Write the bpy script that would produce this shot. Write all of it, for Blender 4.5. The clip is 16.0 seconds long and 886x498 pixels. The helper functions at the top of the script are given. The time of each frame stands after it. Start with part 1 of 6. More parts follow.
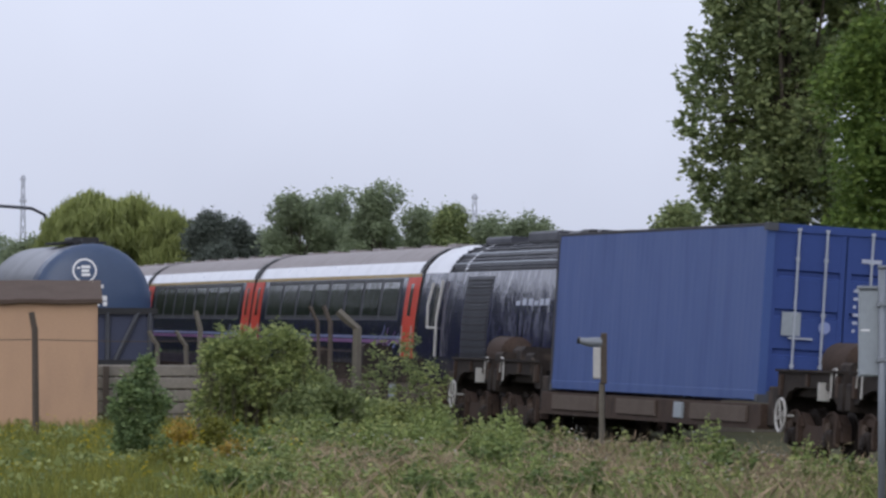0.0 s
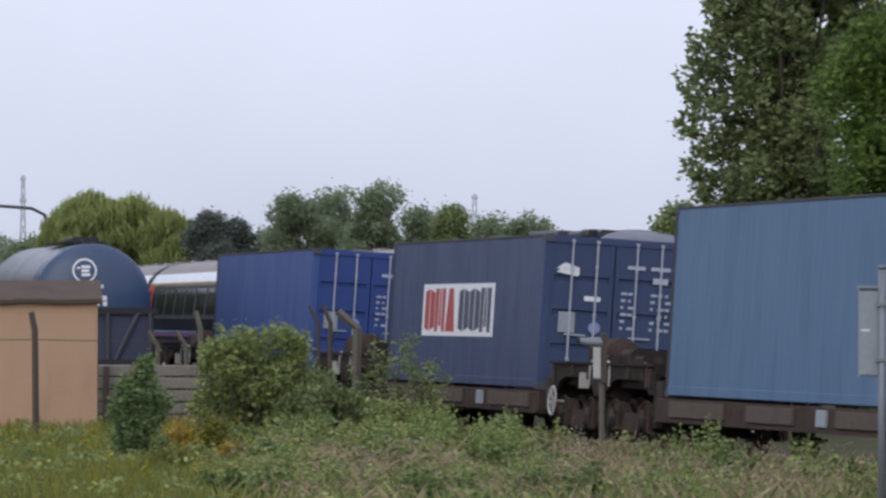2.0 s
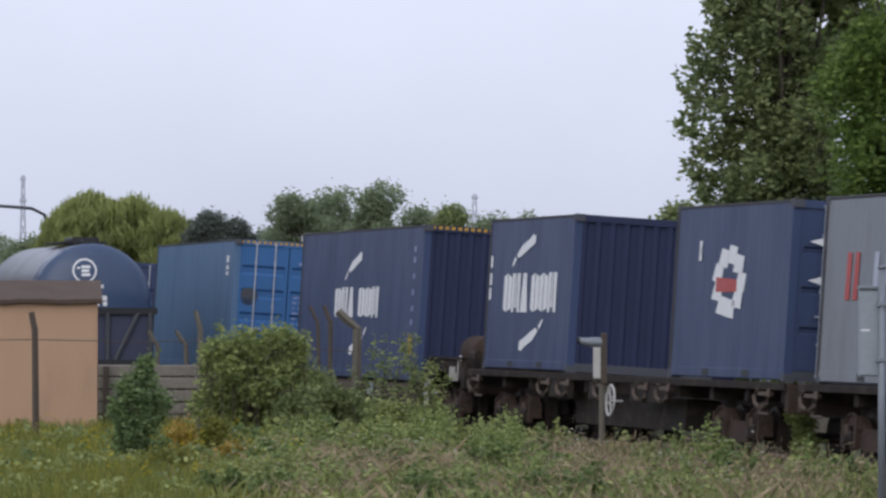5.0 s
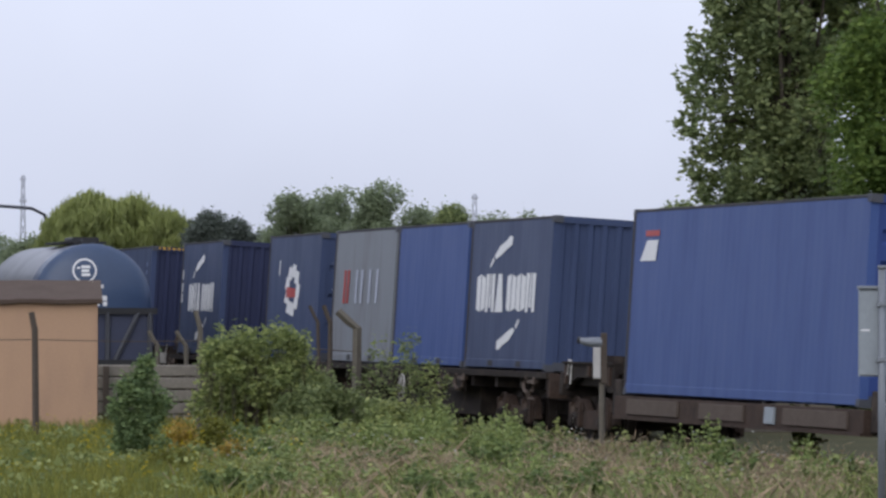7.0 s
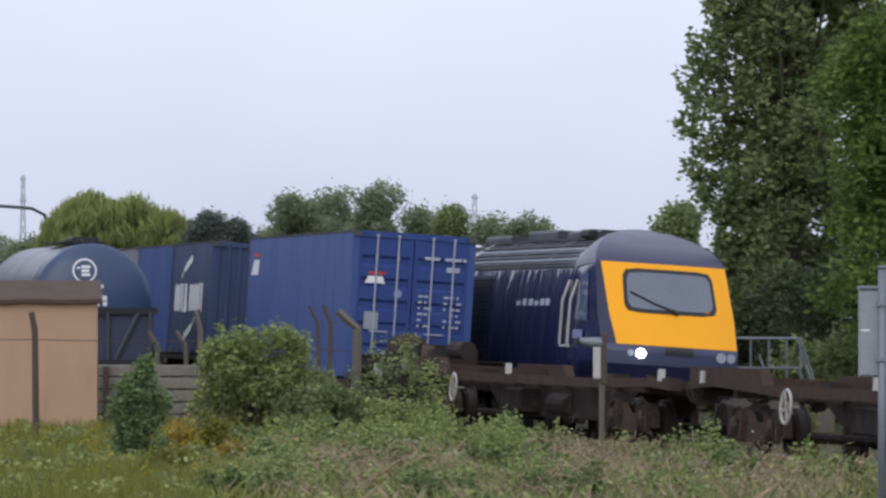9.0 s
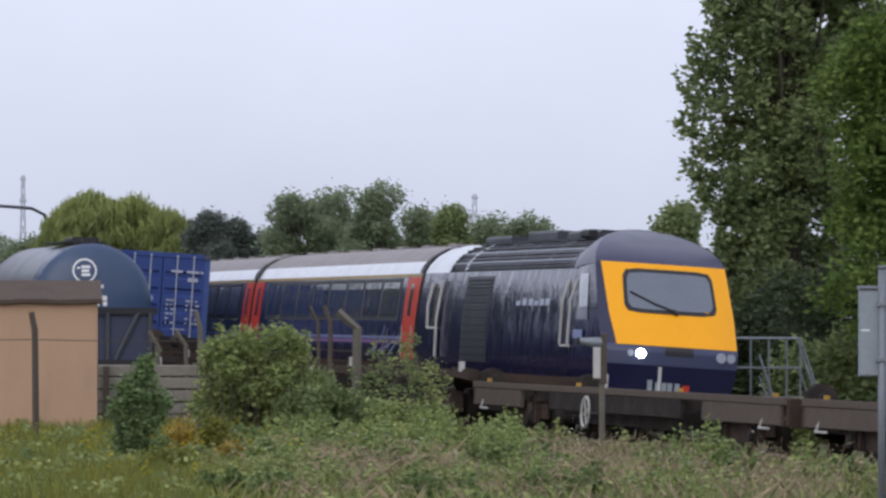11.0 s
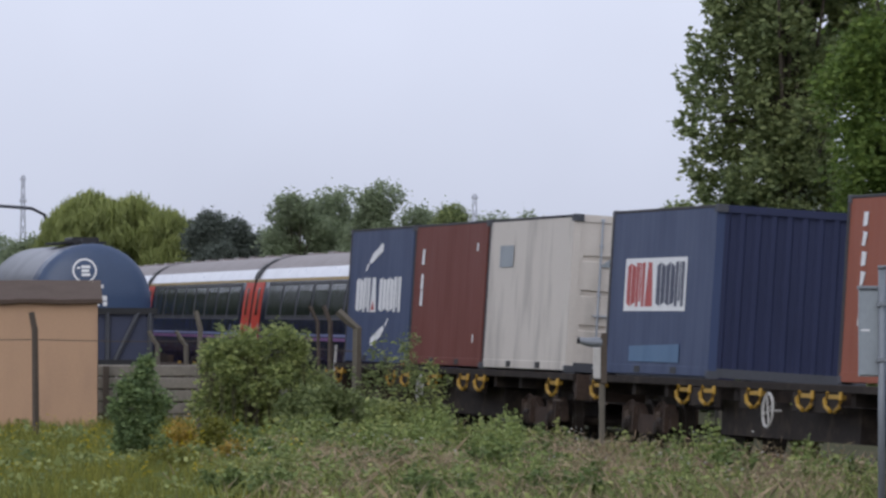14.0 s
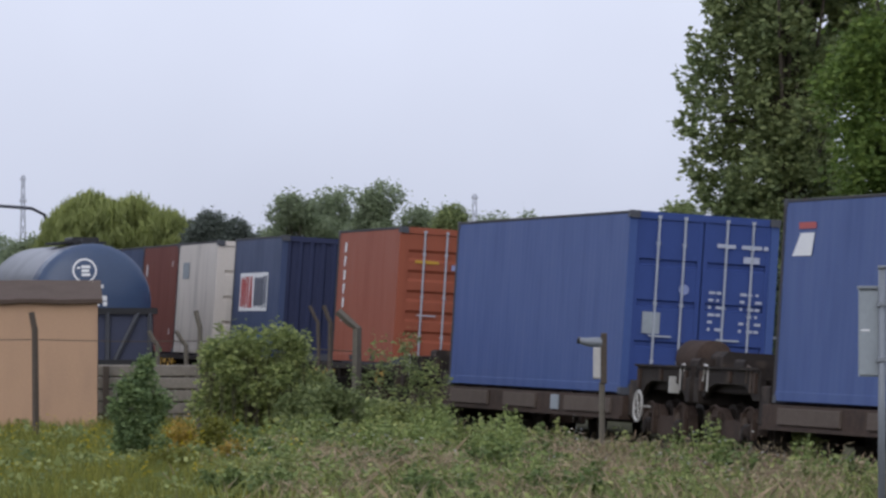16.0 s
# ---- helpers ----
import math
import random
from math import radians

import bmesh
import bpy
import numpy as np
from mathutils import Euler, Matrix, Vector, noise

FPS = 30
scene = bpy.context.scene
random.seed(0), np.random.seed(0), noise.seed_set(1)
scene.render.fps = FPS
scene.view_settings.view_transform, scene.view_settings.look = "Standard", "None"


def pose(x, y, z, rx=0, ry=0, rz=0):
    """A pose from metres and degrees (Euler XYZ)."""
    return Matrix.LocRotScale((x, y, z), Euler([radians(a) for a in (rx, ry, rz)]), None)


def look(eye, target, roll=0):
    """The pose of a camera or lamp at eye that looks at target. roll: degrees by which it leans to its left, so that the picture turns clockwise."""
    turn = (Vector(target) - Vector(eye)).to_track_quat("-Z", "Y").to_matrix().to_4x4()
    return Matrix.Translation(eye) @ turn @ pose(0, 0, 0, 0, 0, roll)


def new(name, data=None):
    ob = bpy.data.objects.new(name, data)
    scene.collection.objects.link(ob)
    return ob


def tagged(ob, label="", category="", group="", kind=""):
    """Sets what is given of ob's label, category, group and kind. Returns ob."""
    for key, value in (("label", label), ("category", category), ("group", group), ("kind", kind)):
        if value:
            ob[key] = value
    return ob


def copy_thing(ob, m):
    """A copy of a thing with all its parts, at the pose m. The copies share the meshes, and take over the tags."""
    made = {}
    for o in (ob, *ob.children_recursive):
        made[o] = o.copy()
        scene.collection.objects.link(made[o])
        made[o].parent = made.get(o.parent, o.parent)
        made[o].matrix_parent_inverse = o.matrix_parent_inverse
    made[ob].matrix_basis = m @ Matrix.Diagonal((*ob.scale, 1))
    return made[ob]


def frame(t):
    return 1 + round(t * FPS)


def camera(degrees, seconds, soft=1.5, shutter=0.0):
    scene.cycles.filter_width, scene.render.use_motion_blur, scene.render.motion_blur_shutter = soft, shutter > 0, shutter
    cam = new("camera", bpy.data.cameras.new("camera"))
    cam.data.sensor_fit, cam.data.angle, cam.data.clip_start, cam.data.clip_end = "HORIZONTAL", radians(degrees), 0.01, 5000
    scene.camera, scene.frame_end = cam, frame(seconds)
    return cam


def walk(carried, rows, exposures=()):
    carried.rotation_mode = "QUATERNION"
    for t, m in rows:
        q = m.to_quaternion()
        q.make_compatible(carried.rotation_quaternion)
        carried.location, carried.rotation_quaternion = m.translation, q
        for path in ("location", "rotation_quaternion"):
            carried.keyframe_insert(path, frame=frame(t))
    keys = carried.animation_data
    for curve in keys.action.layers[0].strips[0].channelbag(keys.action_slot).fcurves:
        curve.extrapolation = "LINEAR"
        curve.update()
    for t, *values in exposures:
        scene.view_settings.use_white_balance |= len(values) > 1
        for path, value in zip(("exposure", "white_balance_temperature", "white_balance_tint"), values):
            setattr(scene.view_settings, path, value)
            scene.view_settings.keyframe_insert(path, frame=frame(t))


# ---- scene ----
# ---- camera ----
EYE_Z = 2.20
cam = camera(9.11, 16.0, soft=2.65, shutter=0.12)
still = Matrix.Translation((0, 0, EYE_Z)) @ pose(0, 0, 0, 90.672, 0, 0) @ pose(0, 0, 0, 0, 0, 0.156)
walk(cam, [(0.0, still), (16.0, still)], exposures=[
    (0.0, 0.0, 6500, 10), (1.0, 0.04, 6500, 10), (2.0, 0.03, 6500, 10), (4.0, 0.03, 6500, 10), (7.0, 0.05, 6500, 10), (9.0, 0.08, 6500, 10),
    (11.5, 0.02, 6500, 10), (12.5, 0.0, 6500, 10), (15.0, -0.07, 6500, 10), (16.0, -0.02, 6500, 10)])

# ---- light: overcast sky, weak broad sun ----
world = bpy.data.worlds.new("overcast_sky")
scene.world = world
world.use_nodes = True
wt = world.node_tree
wt.nodes.clear()
w_out = wt.nodes.new("ShaderNodeOutputWorld")
w_bg = wt.nodes.new("ShaderNodeBackground")
w_sky = wt.nodes.new("ShaderNodeTexSky")
w_sky.sky_type = "NISHITA"
w_sky.sun_disc = False
w_sky.sun_elevation, w_sky.sun_rotation = radians(52), radians(200)
w_sky.air_density, w_sky.dust_density = 1.0, 4.0
w_hsv = wt.nodes.new("ShaderNodeHueSaturation")
w_hsv.inputs["Saturation"].default_value = 0.25
w_mix = wt.nodes.new("ShaderNodeMix")
w_mix.data_type = "RGBA"
w_mix.inputs[0].default_value = 0.85
w_mix.inputs[7].default_value = (7.6, 8.15, 10.0, 1)
w_noise = wt.nodes.new("ShaderNodeTexNoise")
w_noise.inputs["Scale"].default_value = 9.0
w_noise.inputs["Detail"].default_value = 4
w_ramp = wt.nodes.new("ShaderNodeMapRange")
w_ramp.inputs[1].default_value, w_ramp.inputs[2].default_value = 0.3, 0.7
w_ramp.inputs[3].default_value, w_ramp.inputs[4].default_value = 0.94, 1.06
w_mul = wt.nodes.new("ShaderNodeVectorMath")
w_mul.operation = "SCALE"
w_bg.inputs["Strength"].default_value = 0.105
wt.links.new(w_sky.outputs[0], w_hsv.inputs["Color"])
wt.links.new(w_hsv.outputs[0], w_mix.inputs[6])
wt.links.new(w_mix.outputs[2], w_mul.inputs[0])
wt.links.new(w_noise.outputs[0], w_ramp.inputs[0])
wt.links.new(w_ramp.outputs[0], w_mul.inputs["Scale"])
w_tc = wt.nodes.new("ShaderNodeTexCoord")
w_sep = wt.nodes.new("ShaderNodeSeparateXYZ")
w_low = wt.nodes.new("ShaderNodeMapRange")
w_low.inputs[1].default_value, w_low.inputs[2].default_value = 0.0, 0.07
w_low.inputs[3].default_value, w_low.inputs[4].default_value = 0.82, 1.12
w_mul2 = wt.nodes.new("ShaderNodeVectorMath")
w_mul2.operation = "SCALE"
wt.links.new(w_tc.outputs["Generated"], w_sep.inputs[0])
wt.links.new(w_sep.outputs["Z"], w_low.inputs[0])
wt.links.new(w_mul.outputs[0], w_mul2.inputs[0])
wt.links.new(w_low.outputs[0], w_mul2.inputs["Scale"])
wt.links.new(w_mul2.outputs[0], w_bg.inputs["Color"])
wt.links.new(w_bg.outputs[0], w_out.inputs["Surface"])

sun = new("sun", bpy.data.lights.new("sun", "SUN"))
sun.data.energy, sun.data.angle, sun.data.color = 0.5, radians(35), (1.0, 0.96, 0.9)
sun.matrix_world = look((-30, -40, 60), (0, 90, 0))


# ---- materials ----
def mat(name, color, rough=0.6, metal=0.0, vary=0.12, stain=0.25, grain=18.0, blotch=1.2, bump=0.15, coat=0.0,
        stain_color=None, island=0.0, streak=False, trans=0.0, spec=0.5, ripple=0.0):
    """A painted or natural surface: fine grain, broad stains, light relief."""
    m = bpy.data.materials.new(name)
    m.use_nodes = True
    t = m.node_tree
    n = t.nodes
    bsdf = n["Principled BSDF"]
    tc = n.new("ShaderNodeTexCoord")
    mp = n.new("ShaderNodeMapping")
    mp.inputs["Scale"].default_value = (1, 1, 0.3) if streak else (1, 1, 1)
    t.links.new(tc.outputs["Object"], mp.inputs[0])
    n1 = n.new("ShaderNodeTexNoise")
    n1.inputs["Scale"].default_value, n1.inputs["Detail"].default_value = grain, 5
    n2 = n.new("ShaderNodeTexNoise")
    n2.inputs["Scale"].default_value, n2.inputs["Detail"].default_value = blotch, 6
    t.links.new(tc.outputs["Object"], n1.inputs[0])
    t.links.new(mp.outputs[0], n2.inputs[0])
    a = n.new("ShaderNodeMix")
    a.data_type = "RGBA"
    lo = [max(c * (1 - vary), 0) for c in color[:3]] + [1]
    hi = [min(c * (1 + vary), 1) for c in color[:3]] + [1]
    a.inputs[6].default_value, a.inputs[7].default_value = lo, hi
    t.links.new(n1.outputs[0], a.inputs[0])
    r = n.new("ShaderNodeMapRange")
    r.inputs[1].default_value, r.inputs[2].default_value = 0.48, 0.78
    r.inputs[3].default_value, r.inputs[4].default_value = 0.0, stain
    t.links.new(n2.outputs[0], r.inputs[0])
    b = n.new("ShaderNodeMix")
    b.data_type = "RGBA"
    sc = stain_color or [c * 0.55 for c in color[:3]]
    b.inputs[7].default_value = [*sc[:3], 1]
    t.links.new(r.outputs[0], b.inputs[0])
    t.links.new(a.outputs[2], b.inputs[6])
    last = b.outputs[2]
    if island:
        hs = n.new("ShaderNodeHueSaturation")
        src = n.new("ShaderNodeNewGeometry").outputs["Random Per Island"]
        amount = island
        mv = n.new("ShaderNodeMapRange")
        mv.inputs[3].default_value, mv.inputs[4].default_value = 1 - amount, 1 + amount
        t.links.new(src, mv.inputs[0])
        mh = n.new("ShaderNodeMapRange")
        mh.inputs[3].default_value, mh.inputs[4].default_value = 0.5 + 0.035 * amount, 0.5 - 0.045 * amount
        t.links.new(src, mh.inputs[0])
        t.links.new(mv.outputs[0], hs.inputs["Value"])
        t.links.new(mh.outputs[0], hs.inputs["Hue"])
        t.links.new(last, hs.inputs["Color"])
        last = hs.outputs[0]
    t.links.new(last, bsdf.inputs["Base Color"])
    rr = n.new("ShaderNodeMapRange")
    rr.inputs[3].default_value, rr.inputs[4].default_value = max(rough - 0.1, 0.02), min(rough + 0.12, 1)
    t.links.new(n2.outputs[0], rr.inputs[0])
    t.links.new(rr.outputs[0], bsdf.inputs["Roughness"])
    bsdf.inputs["Metallic"].default_value = metal
    bsdf.inputs["Specular IOR Level"].default_value = spec
    bsdf.inputs["Coat Weight"].default_value = coat
    bsdf.inputs["Coat Roughness"].default_value = 0.06
    if bump:
        bp = n.new("ShaderNodeBump")
        bp.inputs["Strength"].default_value, bp.inputs["Distance"].default_value = bump, 0.02
        t.links.new(n1.outputs[0], bp.inputs["Height"])
        t.links.new(bp.outputs[0], bsdf.inputs["Normal"])
    if ripple:  # long soft dents of thin sheet metal
        mr_ = n.new("ShaderNodeMapping")
        mr_.inputs["Scale"].default_value = (1.0, 1.0, 0.55)
        n3 = n.new("ShaderNodeTexNoise")
        n3.inputs["Scale"].default_value, n3.inputs["Detail"].default_value = 1.7, 4
        t.links.new(tc.outputs["Object"], mr_.inputs[0])
        t.links.new(mr_.outputs[0], n3.inputs[0])
        br = n.new("ShaderNodeBump")
        br.inputs["Strength"].default_value, br.inputs["Distance"].default_value = 1.0, ripple
        t.links.new(n3.outputs[0], br.inputs["Height"])
        t.links.new(br.outputs[0], bsdf.inputs["Normal"])
    if trans:
        tr = n.new("ShaderNodeBsdfTranslucent")
        t.links.new(last, tr.inputs["Color"])
        ms = n.new("ShaderNodeMixShader")
        ms.inputs[0].default_value = trans
        t.links.new(bsdf.outputs[0], ms.inputs[1])
        t.links.new(tr.outputs[0], ms.inputs[2])
        t.links.new(ms.outputs[0], n["Material Output"].inputs["Surface"])
    return m


def glow(name, color, strength):
    m = bpy.data.materials.new(name)
    m.use_nodes = True
    b = m.node_tree.nodes["Principled BSDF"]
    b.inputs["Base Color"].default_value = (*color, 1)
    b.inputs["Emission Color"].default_value = (*color, 1)
    b.inputs["Emission Strength"].default_value = strength
    return m


def leafy(name, color, vary=0.45, trans=0.25, patch=0.35, stain=0.35, other=None):
    """Leaves: each its own shade, and drifts of another hue, patch per metre."""
    return mat(name, color, rough=0.6, vary=0.15, stain=stain, grain=6, blotch=patch, bump=0, island=vary, trans=trans,
               stain_color=other or [c * 0.6 for c in color], spec=0.3)


RUST = (0.10, 0.06, 0.045)
PAINT = {
    "mid_blue": mat("mid_blue_paint", (0.060, 0.102, 0.268), 0.5, stain=0.3, streak=True, vary=0.07, bump=0.03, spec=0.18, blotch=2.2),
    "navy": mat("navy_paint", (0.054, 0.075, 0.146), 0.5, stain=0.3, streak=True, vary=0.07, bump=0.03, spec=0.18, blotch=2.2),
    "light_blue": mat("light_blue_paint", (0.104, 0.182, 0.296), 0.55, stain=0.35, streak=True, vary=0.07, bump=0.03, spec=0.18, blotch=2.0),
    "grey": mat("grey_paint", (0.221, 0.238, 0.262), 0.55, stain=0.3, streak=True, vary=0.07, bump=0.03, spec=0.18, blotch=2.0, stain_color=RUST),
    "white": mat("off_white_paint", (0.63, 0.575, 0.515), 0.55, stain=0.6, streak=True, vary=0.07, bump=0.03, spec=0.18, blotch=2.0, stain_color=(0.26, 0.24, 0.22)),
    "dark_brown": mat("oxide_brown_paint", (0.165, 0.048, 0.036), 0.6, stain=0.3, streak=True, vary=0.07, bump=0.03, spec=0.18, blotch=2.0),
    "brown": mat("red_brown_paint", (0.30, 0.088, 0.050), 0.55, stain=0.3, streak=True, vary=0.07, bump=0.03, spec=0.18, blotch=2.0),
    # darker version of the navy, used on end walls only
    "end_navy": mat("darker_navy_paint", (0.032, 0.039, 0.084), 0.5, stain=0.25, streak=True, vary=0.07, bump=0.03, spec=0.18, blotch=2.0),
}
# Door ends: each blue is darker than that of the matching sides.
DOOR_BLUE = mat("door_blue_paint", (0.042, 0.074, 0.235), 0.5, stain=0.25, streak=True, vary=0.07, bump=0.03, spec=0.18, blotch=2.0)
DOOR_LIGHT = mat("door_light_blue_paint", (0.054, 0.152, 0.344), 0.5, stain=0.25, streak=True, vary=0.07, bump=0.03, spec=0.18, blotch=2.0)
MARK_WHITE = mat("white_marking_film", (0.80, 0.80, 0.80), 0.5, stain=0.12)
MARK_PALE = mat("worn_pale_lettering_and_glints", (0.42, 0.45, 0.54), 0.5, stain=0.3)
MARK_RED = mat("red_marking_film", (0.426, 0.049, 0.041), 0.5, stain=0.15)
MARK_NAVY = mat("navy_marking_film", (0.041, 0.049, 0.090), 0.5, stain=0.1)
MARK_YELLOW = mat("yellow_marking_film", (0.508, 0.295, 0.025), 0.5, stain=0.2)
GALV = mat("galvanised_steel", (0.42, 0.45, 0.50), 0.45, metal=0.2, stain=0.3)
RAIL_EDGE = mat("container_frame_grime", (0.082, 0.086, 0.098), 0.6, stain=0.4, spec=0.15)
EDGE = mat("grimy_frame_edge", (0.050, 0.050, 0.056), 0.65, vary=0.3, stain=0.5, blotch=3.0, stain_color=(0.10, 0.07, 0.055), spec=0.15)
CHASSIS = mat("brown_brake_dust_steel", (0.066, 0.045, 0.035), 0.85, vary=0.4, stain=0.85, blotch=3.2, stain_color=(0.041, 0.033, 0.029), bump=0.2, spec=0.15)
CHASSIS_LIGHT = mat("dusty_brown_plate", (0.118, 0.092, 0.075), 0.85, vary=0.25, stain=0.5, blotch=2.5, stain_color=(0.09, 0.07, 0.06), spec=0.15)
DARK_FRAME = mat("dark_brown_grimy_frame", (0.030, 0.024, 0.021), 0.85, vary=0.3, stain=0.5, blotch=2.5, stain_color=(0.10, 0.08, 0.065), spec=0.15)
BOGIE = mat("oily_black_steel", (0.033, 0.027, 0.024), 0.8, vary=0.35, stain=0.8, blotch=4.0, stain_color=(0.10, 0.075, 0.06), spec=0.15)
WHEEL = mat("worn_wheel_steel", (0.045, 0.036, 0.031), 0.6, metal=0.4, stain=0.5, spec=0.15)
YELLOW_STEEL = mat("dirty_yellow_paint", (0.410, 0.238, 0.025), 0.6, vary=0.25, stain=0.5, stain_color=(0.12, 0.08, 0.04))
WHITE_STEEL = mat("scuffed_white_paint", (0.508, 0.492, 0.459), 0.6, stain=0.4, stain_color=(0.25, 0.2, 0.17))
TRAIN_BLUE = mat("glossy_indigo_livery", (0.016, 0.016, 0.050), 0.06, vary=0.08, stain=0.2, grain=2.6, bump=0, blotch=1.5, spec=0.5, ripple=0.042)
TRAIN_DOME = mat("faded_indigo_roof", (0.026, 0.026, 0.070), 0.38, stain=0.25, bump=0.02, coat=0.2)
TRAIN_ROOF = mat("silver_grey_roof_paint", (0.74, 0.74, 0.76), 0.30, metal=0.6, stain=0.16, blotch=1.5, bump=0.05, stain_color=(0.26, 0.24, 0.24))
ROOF_TOP = mat("brown_grey_roof_centre", (0.300, 0.268, 0.262), 0.7, stain=0.5, blotch=2.0)
TRAIN_YELLOW = mat("warning_yellow_paint", (0.97, 0.405, 0.004), 0.5, vary=0.05, stain=0.10, bump=0.02, coat=0.05, spec=0.3)
TRAIN_RED = mat("red_door_paint", (0.56, 0.055, 0.030), 0.4, vary=0.08, stain=0.2, bump=0.02, spec=0.1)
TRAIN_PINK = mat("magenta_stripe_film", (0.279, 0.115, 0.295), 0.35, stain=0.2, coat=0.3)
TRAIN_SKY = mat("pale_blue_stripe_film", (0.246, 0.295, 0.508), 0.35, stain=0.2, coat=0.3)
TRAIN_GOLD = mat("dull_gold_line", (0.344, 0.221, 0.041), 0.45, stain=0.3)
TRAIN_GREY = mat("lamp_band_slate", (0.036, 0.044, 0.100), 0.4, stain=0.15, coat=0.15)
BLACK = mat("matt_black_rubber", (0.018, 0.018, 0.020), 0.6, stain=0.3)
LOUVRE = mat("dark_grille_metal", (0.037, 0.039, 0.051), 0.5, stain=0.3)
GLASS_DARK = mat("dark_tinted_glass", (0.016, 0.021, 0.022), 0.05, vary=0.1, stain=0.1, bump=0, spec=0.3, ripple=0.03)
# Cab glass: the pale sky reflection is put into the base colour.
GLASS_SKY = mat("sky_tinted_glass", (0.115, 0.131, 0.164), 0.08, vary=0.1, stain=0.2, bump=0, coat=1.0)
LAMP_OFF = mat("unlit_lamp_lens", (0.328, 0.344, 0.410), 0.15, stain=0.1, bump=0, coat=1.0)
LAMP_ON = glow("lit_headlamp", (1.0, 0.98, 0.92), 20.0)
TANK_BLUE = mat("tank_blue_paint", (0.036, 0.066, 0.135), 0.42, stain=0.3, blotch=0.9, bump=0.05, coat=0.2)
TANK_TOP = mat("pale_lit_tank_cladding", (0.165, 0.172, 0.20), 0.35, stain=0.4, blotch=1.0, bump=0.05)
RENDER = mat("peach_painted_render", (0.50, 0.318, 0.200), 0.85, vary=0.08, stain=0.34, grain=22, blotch=2.0, stain_color=(0.33, 0.22, 0.16), streak=True, bump=0.3)
FELT = mat("brown_roofing_felt", (0.094, 0.064, 0.048), 0.95, vary=0.3, stain=0.4, blotch=2.5)
CONCRETE = mat("weathered_concrete", (0.145, 0.128, 0.100), 0.9, vary=0.25, stain=0.5, blotch=3.0, stain_color=(0.10, 0.085, 0.06))
TIMBER = mat("grey_weathered_timber", (0.265, 0.240, 0.198), 0.9, vary=0.3, stain=0.5, blotch=1.6, stain_color=(0.07, 0.06, 0.05))
POST_BROWN = mat("brown_stained_post", (0.092, 0.072, 0.055), 0.9, vary=0.3, stain=0.5)
CABINET = mat("pale_grey_cabinet_paint", (0.295, 0.328, 0.353), 0.55, stain=0.3, blotch=2.0)
POLE_GREY = mat("grey_steel_pole", (0.221, 0.238, 0.262), 0.5, metal=0.3, stain=0.3)
BALLAST = mat("grey_brown_ballast", (0.048, 0.041, 0.036), 0.95, spec=0.08, vary=0.5, stain=0.5, grain=14, blotch=2.0, bump=0.8)
RAILSTEEL = mat("rusty_rail_steel", (0.098, 0.061, 0.041), 0.7, metal=0.3, stain=0.4)
SOIL = mat("grassy_soil", (0.070, 0.070, 0.035), 0.95, spec=0.1, vary=0.4, stain=0.6, grain=9, blotch=0.5, bump=0.6, stain_color=(0.13, 0.10, 0.062))
BARK = mat("grey_brown_bark", (0.070, 0.056, 0.041), 0.95, vary=0.35, stain=0.4, bump=0.6)
# Pale tone holds the distance haze, not the bare steel.
PYLON_STEEL = mat("haze_tinted_lattice_steel", (0.312, 0.328, 0.377), 0.7, stain=0.1)
LEAF_DARK = leafy("dark_green_leaves", (0.240, 0.290, 0.122), 0.4, 0.45, 0.4, 0.8, (0.140, 0.210, 0.094))
LEAF_LIGHT = leafy("fresh_green_leaves", (0.165, 0.245, 0.058), 0.35, 0.45)
# Far foliage: the haze of distance is mixed into these three colours.
LEAF_FAR = leafy("haze_tinted_green_leaves", (0.270, 0.325, 0.190), 0.16, 0.45, 0.3, 0.8, (0.235, 0.275, 0.200))
LEAF_PINE = leafy("blue_green_needles", (0.140, 0.165, 0.135), 0.16, 0.35)
LEAF_WILLOW = leafy("yellow_green_willow_leaves", (0.305, 0.345, 0.118), 0.16, 0.4, 0.5, 0.8, (0.205, 0.245, 0.100))
LEAF_BUSH = leafy("olive_green_bush_leaves", (0.325, 0.378, 0.140), 0.40, 0.4, 1.8, 0.85, (0.180, 0.245, 0.098))
LEAF_WEED = leafy("mid_green_weed_leaves", (0.265, 0.305, 0.108), 0.38, 0.25, 1.5, 0.8, (0.120, 0.185, 0.066))
GRASS = leafy("yellow_green_grass", (0.205, 0.212, 0.042), 0.35, 0.25, 0.9, 0.9, (0.092, 0.140, 0.036))
LEAF_SHRUB = leafy("deep_green_shrub_leaves", (0.205, 0.285, 0.120), 0.5, 0.4, 3.0, 0.8, (0.105, 0.170, 0.068))
LEAF_HEDGE = leafy("dark_hedgerow_leaves", (0.064, 0.086, 0.040), 0.4)
LEAF_LEAN = leafy("bright_grey_green_leaves", (0.262, 0.330, 0.112), 0.35)
LEAF_DOCK = leafy("deep_green_dock_leaves", (0.150, 0.205, 0.068), 0.35, 0.25)
DRY = leafy("dry_tan_stems", (0.365, 0.292, 0.178), 0.5, 0.1, 1.3, 0.8, (0.200, 0.145, 0.092))
FLOWER_Y = leafy("yellow_petals", (0.508, 0.410, 0.025), 0.2)
FLOWER_W = leafy("white_petals", (0.492, 0.492, 0.451), 0.15)


